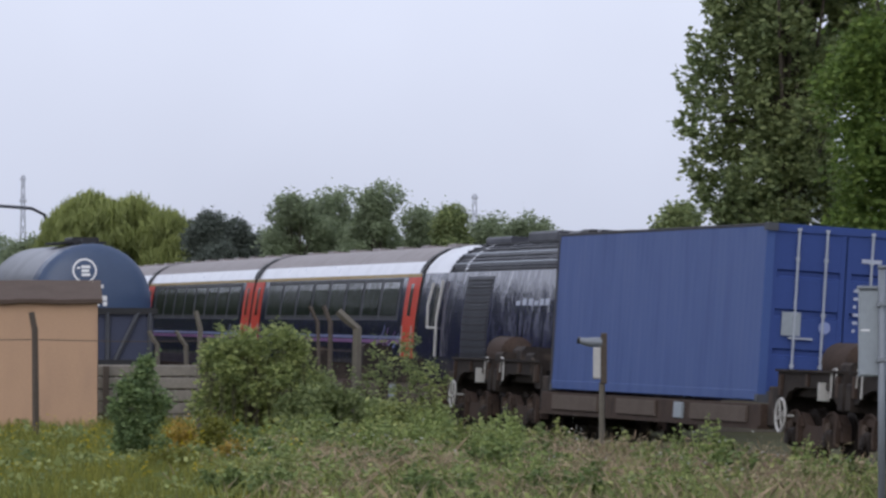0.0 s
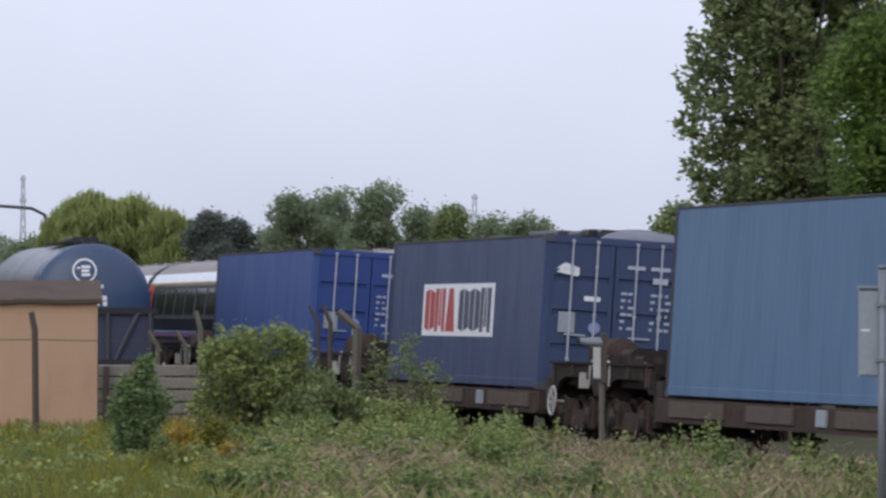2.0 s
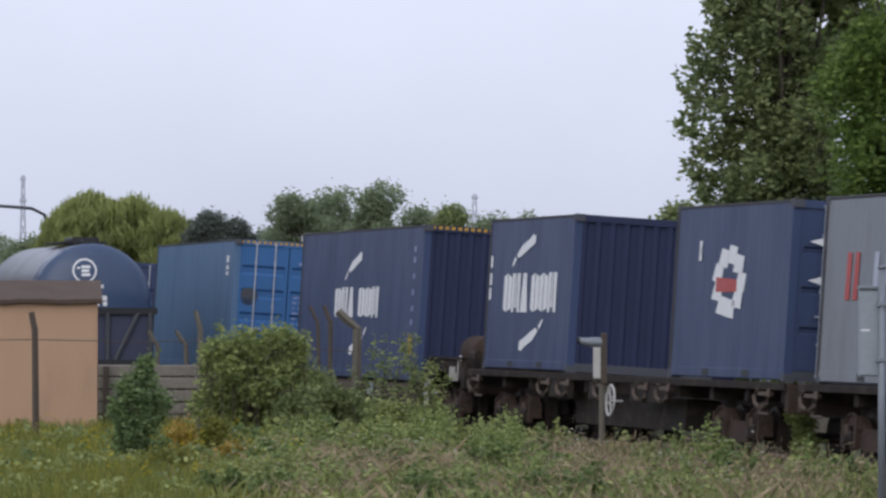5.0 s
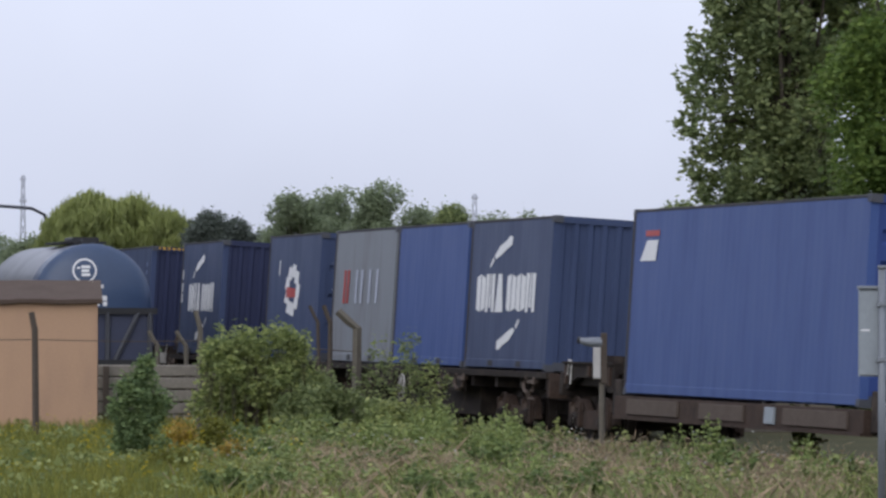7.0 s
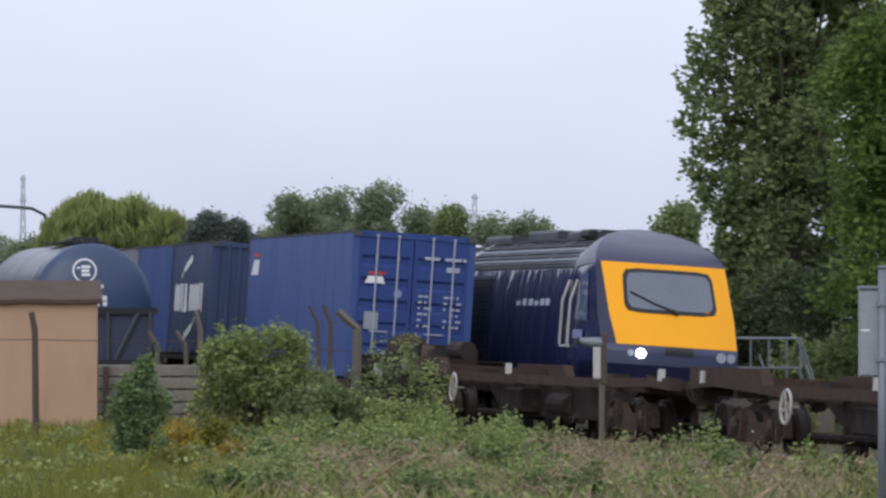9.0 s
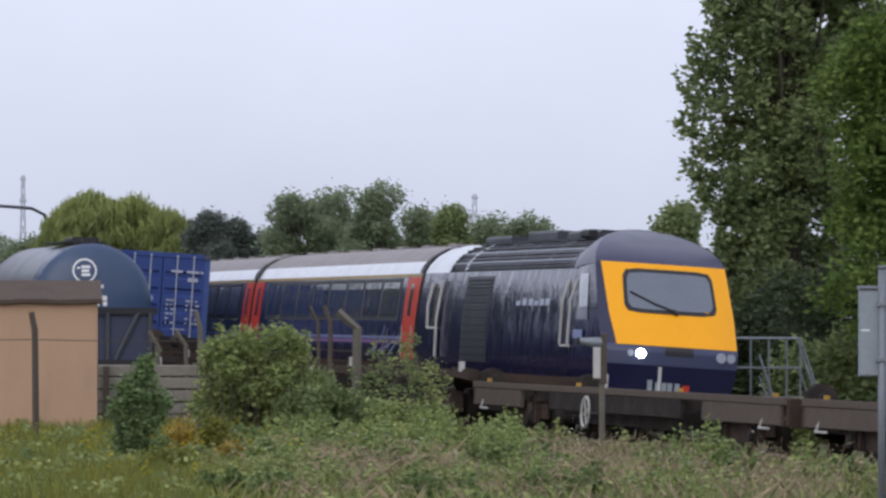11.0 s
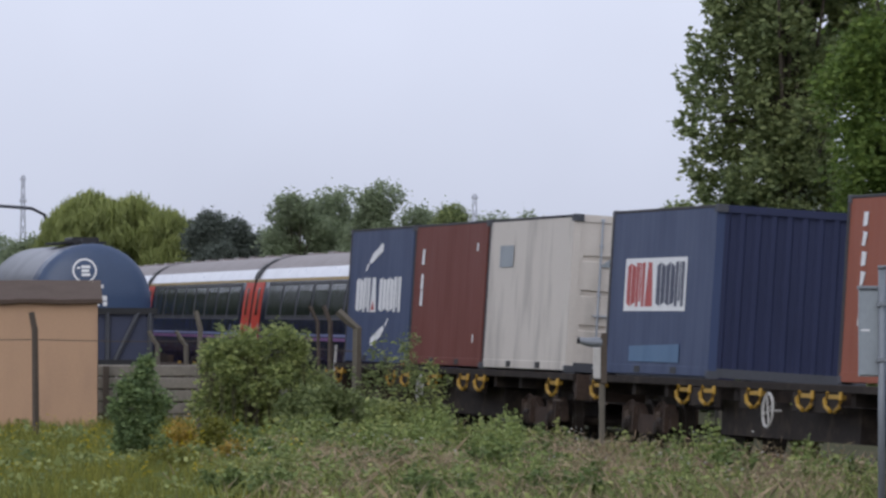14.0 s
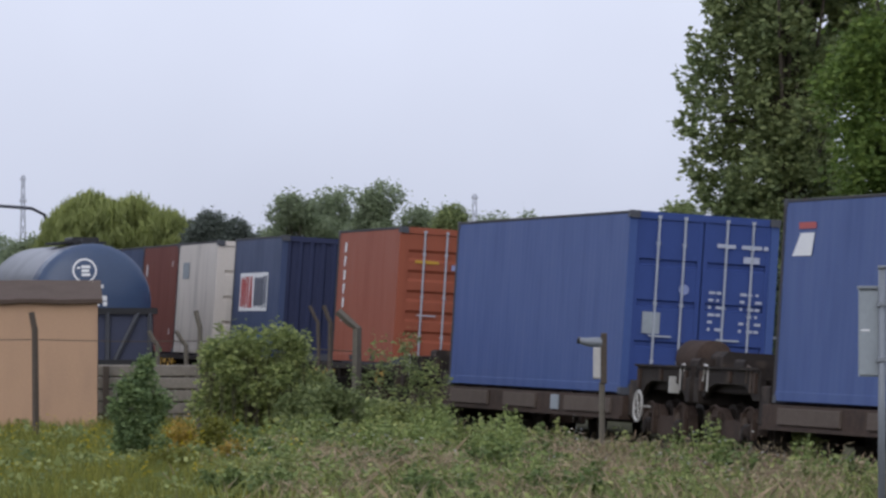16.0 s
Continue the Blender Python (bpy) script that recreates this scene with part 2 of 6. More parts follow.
# ---- mesh tools ----
class Build:
    """Collects boxes, tubes and sheets into one mesh."""

    def __init__(self):
        self.v, self.f = [], []

    def add(self, verts, faces):
        o = len(self.v)
        self.v += [tuple(p) for p in verts]
        self.f += [tuple(i + o for i in q) for q in faces]
        return self

    def box(self, x0, x1, y0, y1, z0, z1, c=0.0):
        """A block; c chamfers its long edges."""
        if c <= 0:
            v = [(x, y, z) for x in (x0, x1) for y in (y0, y1) for z in (z0, z1)]
            return self.add(v, [(0, 1, 3, 2), (4, 6, 7, 5), (0, 4, 5, 1), (2, 3, 7, 6), (0, 2, 6, 4), (1, 5, 7, 3)])
        ring = [(y0 + c, z0), (y1 - c, z0), (y1, z0 + c), (y1, z1 - c), (y1 - c, z1), (y0 + c, z1), (y0, z1 - c), (y0, z0 + c)]
        return self.prism(ring, x0, x1)

    def prism(self, ring, x0, x1):
        """A profile of (y, z) drawn along x."""
        n = len(ring)
        v = [(x0, y, z) for y, z in ring] + [(x1, y, z) for y, z in ring]
        f = [(i, (i + 1) % n, n + (i + 1) % n, n + i) for i in range(n)]
        return self.add(v, f + [tuple(reversed(range(n))), tuple(range(n, 2 * n))])

    def tube(self, points, r0, r1=None, seg=8, cap=True):
        """A round bar through points, tapering from r0 to r1."""
        r1 = r0 if r1 is None else r1
        pts = [Vector(p) for p in points]
        v, f = [], []
        for i, p in enumerate(pts):
            d = (pts[min(i + 1, len(pts) - 1)] - pts[max(i - 1, 0)]).normalized()
            u = d.cross(Vector((0, 0, 1)) if abs(d.z) < 0.9 else Vector((1, 0, 0))).normalized()
            w = d.cross(u)
            r = r0 + (r1 - r0) * i / (len(pts) - 1)
            v += [p + u * (r * math.cos(6.28318 * k / seg)) + w * (r * math.sin(6.28318 * k / seg)) for k in range(seg)]
        for i in range(len(pts) - 1):
            f += [(i * seg + k, i * seg + (k + 1) % seg, (i + 1) * seg + (k + 1) % seg, (i + 1) * seg + k) for k in range(seg)]
        if cap:
            f += [tuple(range(seg)), tuple(reversed(range((len(pts) - 1) * seg, len(pts) * seg)))]
        return self.add(v, f)

    def ring(self, c, R, r, axis="y", seg=20, sub=6, flat=1.0):
        """A torus round c, its hole along axis."""
        v, f = [], []
        for i in range(seg):
            a = 6.28318 * i / seg
            for k in range(sub):
                b = 6.28318 * k / sub
                rr = R + r * math.cos(b)
                p, q, h = rr * math.cos(a), rr * math.sin(a), r * flat * math.sin(b)
                v.append((c[0] + p, c[1] + h, c[2] + q) if axis == "y" else (c[0] + h, c[1] + p, c[2] + q))
        for i in range(seg):
            for k in range(sub):
                f.append((i * sub + k, ((i + 1) % seg) * sub + k, ((i + 1) % seg) * sub + (k + 1) % sub, i * sub + (k + 1) % sub))
        return self.add(v, f)

    def sheet(self, fn, us, vs):
        """A surface: fn(u, v) over a grid."""
        v = [fn(a, b) for a in us for b in vs]
        m = len(vs)
        return self.add(v, [(i * m + j, (i + 1) * m + j, (i + 1) * m + j + 1, i * m + j + 1) for i in range(len(us) - 1) for j in range(m - 1)])

    def mesh(self, name, material, smooth=False):
        me = bpy.data.meshes.new(name)
        me.from_pydata(self.v, [], self.f)
        bm = bmesh.new()
        bm.from_mesh(me)
        bmesh.ops.recalc_face_normals(bm, faces=bm.faces)
        bm.to_mesh(me)
        bm.free()
        if smooth:
            me.shade_smooth()
        me.materials.append(material)
        return me


def part(name, build, material, parent, label="", smooth=False):
    """One mesh object under a thing or under one of its parts."""
    ob = new(name, build.mesh(name, material, smooth) if isinstance(build, Build) else build)
    ob.parent = parent
    return tagged(ob, label=label)


def thing(name, label, category, group="", kind="", m=None):
    ob = new(name)
    ob.empty_display_size = 0.3
    if m is not None:
        ob.matrix_world = m
    return tagged(ob, label, category, group, kind)


def single(name, build, material, label, category, group="", kind="", m=None, smooth=False):
    ob = new(name, build.mesh(name, material, smooth) if isinstance(build, Build) else build)
    if m is not None:
        ob.matrix_world = m
    return tagged(ob, label, category, group, kind)


# ---- the curved, canted railway ----
RADIUS, CANT = 1235.0, 3.554
X0, Y0, PHI = -5.2006, 130.4817, radians(100.8512)
FAR_TRACK = 3.55


def along(s, lateral=0.0, up=0.0):
    """The pose on the near track at s metres: x runs toward the near end, y to the far side, z up, canted."""
    k = 1 / RADIUS
    a = PHI + k * s
    x = X0 - (math.sin(a) - math.sin(PHI)) / k
    y = Y0 + (math.cos(a) - math.cos(PHI)) / k
    return pose(x, y, 0, 0, 0, math.degrees(a) + 180) @ pose(0, 0, 0, -CANT) @ Matrix.Translation((0, lateral, up))


def on_track(s, length, lateral=0.0, up=0.0):
    """The pose of a rigid vehicle whose leading end is at s: square to the curve at its middle."""
    return along(s + length / 2, lateral, up) @ Matrix.Translation((-length / 2, 0, 0))


def run(t):
    """How far the goods train has gone by t."""
    return 16.727 * t + 0.01995 * t * t


# ---- ground and track ----
def ground_z(x, y):
    """Gentle unevenness near the view; flat far off."""
    return -0.12 + 0.10 * noise.noise(Vector((x * 0.13, y * 0.09, 0.3))) if 40 < y < 160 and abs(x) < 40 else -0.12


g = Build()
gx = [-2500, -600, -150, -60, -40] + [-30 + 1.5 * i for i in range(41)] + [40, 60, 150, 600, 2500]
gy = [-600, -100, 0, 30] + [40 + 2.0 * i for i in range(61)] + [175, 210, 280, 400, 700, 1500, 4000]
g.sheet(lambda a, b: (a, b, ground_z(a, b) - (0.35 if b > 165 else 0)), gx, gy)
ground = single("ground", g, SOIL, "uneven grassy soil beside the railway line", "ground", kind="structure")

for lateral, name in ((0.0, "ballast_near"), (FAR_TRACK, "ballast_far")):
    b = Build()
    # The far bed runs out to 6.5 so ground seen under wagons is dark.
    prof = [(-2.3, -0.42), (-1.75, -0.20), (1.75, -0.20), (2.3, -0.42)] if lateral == 0 else [(-2.3, -0.42), (-1.75, -0.20), (1.9, -0.20), (2.6, -0.26), (6.5, -0.40)]
    stations = [-330 + 10 * i for i in range(44)]
    b.sheet(lambda s, p: tuple((along(s, lateral) @ Vector((0, p[0], p[1])))[:]), stations, prof)
    single(name, b, BALLAST, "grey-brown stone ballast bed under the rails", "ballast", kind="structure")
    for side in (-0.7525, 0.7525):
        r = Build()
        rp = [(-0.07, -0.16), (0.07, -0.16), (0.02, -0.14), (0.02, -0.04), (0.036, -0.03), (0.036, 0.0), (-0.036, 0.0), (-0.036, -0.03), (-0.02, -0.04), (-0.02, -0.14)]
        r.sheet(lambda s, p: tuple((along(s, lateral) @ Vector((0, p[0] + side, p[1])))[:]), stations, rp + rp[:1])
        single("rail", r, RAILSTEEL, "rusty steel running rail on the ballast", "rail", "running rails", kind="structure")


# ---- shipping containers ----
def corrugated(L, x0, y, z0, z1, depth, out, step=0.278):
    """A pressed steel wall along x."""
    b = Build()
    n = max(int(L / step), 2)
    st = L / n
    xs, ys = [], []
    for i in range(n):
        for fx, d in ((0.0, 0), (0.26, 0), (0.5, 1), (0.76, 1)):
            xs.append(x0 + (i + fx) * st)
            ys.append(y - out * depth * d)
    xs.append(x0 + L)
    ys.append(y)
    v = [(x, w, z) for x, w in zip(xs, ys) for z in (z0, z1)]
    return b.add(v, [(2 * i, 2 * i + 2, 2 * i + 3, 2 * i + 1) for i in range(len(xs) - 1)])


def marks(parent, name, rects, material, label=""):
    """Flat painted shapes on the near side or the door end. rects: polygons of 3D points."""
    for poly in rects:
        b = Build()
        b.add(poly, [tuple(range(len(poly)))])
        part(name, b, material, parent, label)


def side_poly(pts, y=-1.226):
    return [(x, y, z) for x, z in pts]


def end_poly(pts, x):
    return [(x, y, z) for y, z in pts]


def container(L, H, paint, label, end="doors", door_paint=None, bands=3, topstripe=False):
    """A freight container. x 0..L from its leading end, y -1.219 near side, z from its base."""
    P = PAINT[paint]
    DP = door_paint or P
    c = thing("shipping_container", label, "shipping container", "containers on the goods train")
    w = 1.219
    for y in (-w, w):
        out = -1 if y < 0 else 1
        part("side_panel", corrugated(L - 0.24, 0.12, y * 0.995, 0.17, H - 0.05, 0.0012, out), P, c)
        b = Build()
        b.box(0.12, L - 0.12, min(y, y - out * 0.07), max(y, y - out * 0.07), 0.03, 0.175, 0.01)
        part("bottom_rail", b, P, c, "grimy lower side rail")
        b = Build()
        b.box(0.12, L - 0.12, min(y, y - out * 0.06), max(y, y - out * 0.06), H - 0.06, H - 0.01, 0.01)
        part("top_rail", b, EDGE, c, "grimy upper side rail")
        for x in (0.0, L - 0.13):
            b = Build()
            b.box(x, x + 0.13, min(y, y - out * 0.13), max(y, y - out * 0.13), 0.11, H - 0.11, 0.015)
            part("corner_post", b, EDGE if y < 0 and x < 1 else P, c)
            for z in (0.0, H - 0.118):
                b = Build()
                b.box(x - 0.004, x + 0.174, min(y * 1.003, y - out * 0.16), max(y * 1.003, y - out * 0.16), z, z + 0.118, 0.012)
                part("corner_casting", b, RAIL_EDGE, c, "grimy steel corner casting")
    b = Build()
    n = int(L / 0.4)
    b.sheet(lambda i, y: (0.1 + i * (L - 0.2) / n, y, H - 0.05 + (0.02 if i % 2 else 0)), list(range(n + 1)), [-1.16, 1.16])
    part("roof", b, P, c)
    b = Build()
    b.box(0.1, L - 0.1, -1.16, 1.16, 0.12, 0.17)
    part("floor", b, RAIL_EDGE, c)
    # leading end wall
    b = Build()
    b.sheet(lambda y, z: (0.05 + (0.03 if int(round(y * 10)) % 2 else 0), y, z), [-1.1 + 0.1 * i for i in range(23)], [0.15, H - 0.1])
    part("front_wall", b, P, c)
    b = Build()
    b.box(L - 0.13, L - 0.005, -1.1, 1.1, H - 0.12, H - 0.005, 0.01)
    part("door_header", b, DP, c)
    if L < 7:
        # Flush black blocks stand for the shade inside the open fork pockets.
        for x in (1.85, 3.95):
            b = Build()
            b.box(x, x + 0.34, -w - 0.004, -w + 0.05, 0.05, 0.155, 0.004)
            part("fork_pocket", b, BLACK, c, "black block for the shaded fork pocket")
    if topstripe:
        for k in range(18):
            b = Build()
            b.box(L - 0.004, L + 0.004, -1.08 + 0.12 * k, -1.01 + 0.12 * k, H - 0.075, H - 0.02)
            part("hazard_block", b, MARK_YELLOW, c, "faded yellow hazard block")
    b = Build()
    b.box(L - 0.13, L - 0.005, -1.1, 1.1, 0.02, 0.16, 0.01)
    part("door_sill", b, RAIL_EDGE, c)
    if end == "wall":
        b = Build()
        pts = []
        for i in range(9):
            yy = -1.09 + i * 2.18 / 9
            pts += [(yy, 0), (yy + 0.07, 0), (yy + 0.11, 1), (yy + 0.2, 1)]
        pts.append((1.09, 0))
        b.add([(L - 0.02 - 0.045 * d, y, z) for y, d in pts for z in (0.15, H - 0.11)],
              [(2 * i, 2 * i + 2, 2 * i + 3, 2 * i + 1) for i in range(len(pts) - 1)])
        part("end_wall", b, DP, c, "corrugated blank end")
        return c
    for y0, y1 in ((-1.095, -0.012), (0.012, 1.095)):
        # pressed door leaf: raised field crossed by recessed bands
        b = Build()
        zs = [(0.17, 0)]
        span = (H - 0.32) / (bands + 1)
        for i in range(bands):
            zc = 0.17 + span * (i + 1)
            hw = 0.035 if bands < 4 else 0.06
            sl = 0.02 if bands < 4 else 0.05
            zs += [(zc - hw - sl, 0), (zc - hw, 1), (zc + hw, 1), (zc + hw + sl, 0)]
        zs.append((H - 0.125, 0))
        b.add([(L - 0.03 - 0.045 * d, y, z) for z, d in zs for y in (y0 + 0.07, y1 - 0.07)],
              [(2 * i, 2 * i + 2, 2 * i + 3, 2 * i + 1) for i in range(len(zs) - 1)])
        for ya, yb in ((y0, y0 + 0.07), (y1 - 0.07, y1)):
            b.box(L - 0.075, L - 0.02, ya, yb, 0.17, H - 0.125)
        leaf = part("door", b, DP, c, "pressed steel door leaf")
        for y in (y0 + 0.36, y1 - 0.3):
            r = Build()
            r.tube([(L + 0.012, y, 0.09), (L + 0.012, y, H - 0.06)], 0.019, seg=6)
            for z in (0.1, 0.55, H * 0.5, H - 0.5, H - 0.08):
                r.box(L - 0.02, L + 0.033, y - 0.028, y + 0.028, z - 0.02, z + 0.02)
            part("locking_bar", r, GALV, leaf, "galvanised locking bar")
        r = Build()
        ym = (y0 + y1) / 2
        r.box(L - 0.01, L + 0.03, ym - 0.26, ym + 0.1, 0.935, 0.96)
        part("handle", r, GALV, leaf)
    return c


def code_lines(c, L, H, material=None):
    """Number and weight panels on the door end: illegible, so plain bars."""
    x = L + 0.004
    material = material or MARK_PALE
    for y0, y1, z0, z1 in ((0.22, 0.52, H - 0.50, H - 0.44), (0.62, 0.95, H - 0.50, H - 0.44), (0.98, 1.05, H - 0.50, H - 0.44),
                           (0.66, 0.92, H - 0.72, H - 0.62)):
        marks(c, "number_bar", [end_poly([(y0, z0), (y1, z0), (y1, z1), (y0, z1)], x)], material)
    for i in range(6):
        z = 1.66 - 0.115 * i
        for y0, n in ((0.13, 2), (0.64, 3)):
            for k in range(n):
                if (i * 5 + k * 3 + n) % 7 != 4:
                    ya = y0 + 0.125 * k
                    yb = ya + 0.105 - 0.03 * ((i + k) % 3)
                    marks(c, "weight_bar", [end_poly([(ya, z), (yb, z), (yb, z + 0.045), (ya, z + 0.045)], x)], material)


def plate(c, L):
    b = Build()
    b.box(L - 0.02, L + 0.008, -0.92, -0.64, 0.98, 1.32)
    part("data_plate", b, CABINET, c, "pale metal data plate")


def disc(x, y, z, r, n=14):
    return [(x, y + r * math.cos(6.28318 * i / n), z + r * math.sin(6.28318 * i / n)) for i in range(n)]


def word_blocks(c, x0, x1, z0, z1, material, accent=None, gap=0.25):
    """A line's name as six plain slabs in two groups of three."""
    w = (x1 - x0) / (6.0 + gap)
    x = x0
    h = z1 - z0
    for i in range(6):
        q = 0.95 * w
        m_ = accent if (accent and i < 3) else material
        if i == 2:
            polys = [[(x + 0.05 * w, z0), (x + 0.95 * q, z0), (x + 0.72 * q, z1), (x + 0.28 * q, z1)]]
        elif i in (0, 3, 4):
            polys = [[(x, z0 + 0.08 * h), (x + 0.45 * q, z0), (x + 0.45 * q, z1), (x, z1 - 0.08 * h)],
                     [(x + 0.52 * q, z0 + 0.02 * h), (x + q, z0 + 0.1 * h), (x + q, z1 - 0.1 * h), (x + 0.52 * q, z1 - 0.02 * h)]]
        else:
            polys = [[(x, z0), (x + 0.3 * q, z0), (x + 0.36 * q, z1), (x, z1)], [(x + 0.38 * q, z0 + 0.12 * h), (x + 0.62 * q, z0 + 0.12 * h), (x + 0.56 * q, z1), (x + 0.44 * q, z1)],
                     [(x + 0.7 * q, z0), (x + q, z0), (x + q, z1), (x + 0.64 * q, z1)]]
        for poly in polys:
            marks(c, "logo_slab", [side_poly(poly)], m_)
        x += w * (1.0 if i != 2 else 1.0 + gap)


def swooshes(c, cx, cz, material=MARK_WHITE, k=1.0):
    """Two broken sweeps of paint above and below the slabs."""
    blob = [(-0.98, 0.66), (-0.62, 0.82), (-0.12, 0.92), (0.12, 1.0), (0.32, 0.98), (0.3, 0.84), (-0.1, 0.76), (-0.5, 0.66), (-0.85, 0.60)]
    tail = [(-1.32, 0.46), (-1.2, 0.46), (-0.98, 0.58), (-1.08, 0.63)]
    for poly in (blob, tail):
        marks(c, "logo_sweep", [side_poly([(cx + a, cz + k * b) for a, b in poly])], material)
        marks(c, "logo_sweep", [side_poly([(cx - 0.15 - a, cz - k * b) for a, b in poly])], material)


FREIGHT = []  # (thing, s of its origin at the start, height)
LOW, FLAT = 0.881, 1.186


def load(c, s, z, length=12.19):
    FREIGHT.append((c, s, z, length))
    c.matrix_world = on_track(s, length, 0, z)


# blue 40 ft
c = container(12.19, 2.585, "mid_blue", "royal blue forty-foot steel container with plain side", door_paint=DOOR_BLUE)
code_lines(c, 12.19, 2.585); plate(c, 12.19)
marks(c, "round_badge", [disc(12.194, -0.28, 1.12, 0.09)], TRAIN_SKY)
load(c, 39.69, LOW)
# navy 40 ft with boxed wordmark
c = container(12.19, 2.591, "navy", "dark navy forty-foot container with red and white boxed logo")
marks(c, "logo_panel", [side_poly([(2.9, 0.86), (8.7, 0.86), (8.7, 1.79), (2.9, 1.79)], -1.2235)], MARK_WHITE)
word_blocks(c, 3.1, 8.5, 0.94, 1.71, MARK_NAVY, accent=MARK_RED)
code_lines(c, 12.19, 2.591); plate(c, 12.19)
for z in (1.98, 2.04):
    marks(c, "scrolled_mark", [end_poly([(-1.0, z), (-0.85, z + 0.1), (-0.6, z + 0.02), (-0.62, z - 0.06), (-0.85, z - 0.03)], 12.194)], MARK_WHITE)
marks(c, "round_badge", [disc(12.194, -0.3, 1.08, 0.1)], TRAIN_SKY)
marks(c, "spec_bar", [end_poly([(-0.5, 1.52), (-0.22, 1.52), (-0.22, 1.6), (-0.5, 1.6)], 12.194)], MARK_WHITE)
load(c, 60.145, LOW)
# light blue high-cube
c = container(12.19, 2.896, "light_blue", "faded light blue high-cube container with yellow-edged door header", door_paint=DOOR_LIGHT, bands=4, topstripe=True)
code_lines(c, 12.19, 2.896, TRAIN_SKY)
for z, h in ((2.38, 0.16), (2.22, 0.1), (2.1, 0.08)):
    marks(c, "number_bar", [side_poly([(11.1, z), (11.5 - 0.1 * h, z), (11.5, z + h), (11.1, z + h)])], MARK_WHITE)
marks(c, "rust_patch", [disc(12.16, -0.85, 1.65, 0.2)], RAIL_EDGE)
load(c, 80.479, LOW)
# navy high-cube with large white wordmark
c = container(12.19, 2.896, "navy", "navy high-cube container with large white wordmark and sweeps", end="wall", door_paint=PAINT["end_navy"], topstripe=True)
word_blocks(c, 3.9, 8.3, 1.18, 1.77, MARK_WHITE, gap=0.6)
swooshes(c, 6.1, 1.45)
marks(c, "warning_panel", [side_poly([(11.3, 0.5), (11.65, 0.5), (11.65, 0.86), (11.3, 0.86)])], MARK_YELLOW)
for z in (2.4, 2.2, 1.9, 1.6, 1.3, 1.05):
    marks(c, "number_bar", [side_poly([(11.4, z), (11.58, z), (11.58, z + 0.1), (11.4, z + 0.1)])], TRAIN_SKY)
marks(c, "warning_triangle", [end_poly([(0.9, 1.98), (1.08, 1.98), (0.99, 2.2)], 12.18)], MARK_YELLOW)
load(c, 101.226, LOW)


def small_box(paint, label, s, **kw):
    c = container(6.058, 2.591, paint, label, **kw)
    load(c, s, FLAT, 6.058)
    return c


c = small_box("navy", "navy twenty-foot container with white wordmark and sweeps", 118.8, end="wall", door_paint=PAINT["end_navy"])
word_blocks(c, 1.3, 5.1, 0.98, 1.64, MARK_WHITE); swooshes(c, 3.1, 1.31, k=0.98)
for z in (1.75, 1.45, 1.2):
    marks(c, "number_bar", [side_poly([(0.2, z), (0.36, z), (0.36, z + 0.2), (0.2, z + 0.2)])], MARK_WHITE)
c = small_box("navy", "navy twenty-foot container with white and red round emblem", 131.15, bands=3)
for k in range(9):
    a = 0.7 * k
    cx, cz = 3.0 + 0.62 * math.cos(a), 1.42 + 0.40 * math.sin(a)
    marks(c, "emblem_fleck", [side_poly([(cx - 0.28, cz - 0.1), (cx + 0.22, cz - 0.14), (cx + 0.3, cz + 0.12), (cx - 0.1, cz + 0.16)])], MARK_WHITE)
marks(c, "emblem_core", [side_poly([(2.35, 1.28), (3.45, 1.28), (3.45, 1.46), (2.35, 1.5)], -1.2275)], MARK_RED)
for z in (2.05, 1.95):
    marks(c, "number_bar", [side_poly([(1.35, z - 0.2), (1.5, z - 0.2), (1.5, z), (1.35, z)])], MARK_WHITE)
for z in (2.0, 1.45):
    marks(c, "scrolled_mark", [end_poly([(-0.95, z), (-0.5, z + 0.14), (-0.1, z), (-0.1, z - 0.12), (-0.5, z - 0.12)], 6.064)], MARK_WHITE)
c = small_box("grey", "weathered grey twenty-foot container with faded letters", 138.75)
for i, (x, m_) in enumerate(((1.1, MARK_RED), (1.45, MARK_RED), (2.3, MARK_PALE), (2.8, MARK_PALE), (3.6, MARK_PALE), (4.3, MARK_PALE))):
    marks(c, "faded_slab", [side_poly([(x, 1.15), (x + 0.2, 1.15), (x + 0.24, 1.8), (x + 0.04, 1.8)])], m_)
c = small_box("mid_blue", "plain royal blue twenty-foot container", 145.0)
c = small_box("navy", "navy twenty-foot container with corrugated blank end and wordmark", 151.26, end="wall", door_paint=PAINT["navy"])
word_blocks(c, 0.7, 5.1, 0.98, 1.64, MARK_WHITE); swooshes(c, 2.9, 1.31, k=0.98)
marks(c, "notice", [end_poly([(0.65, 2.25), (0.85, 2.25), (0.85, 2.46), (0.65, 2.46)], 6.05)], TRAIN_SKY)


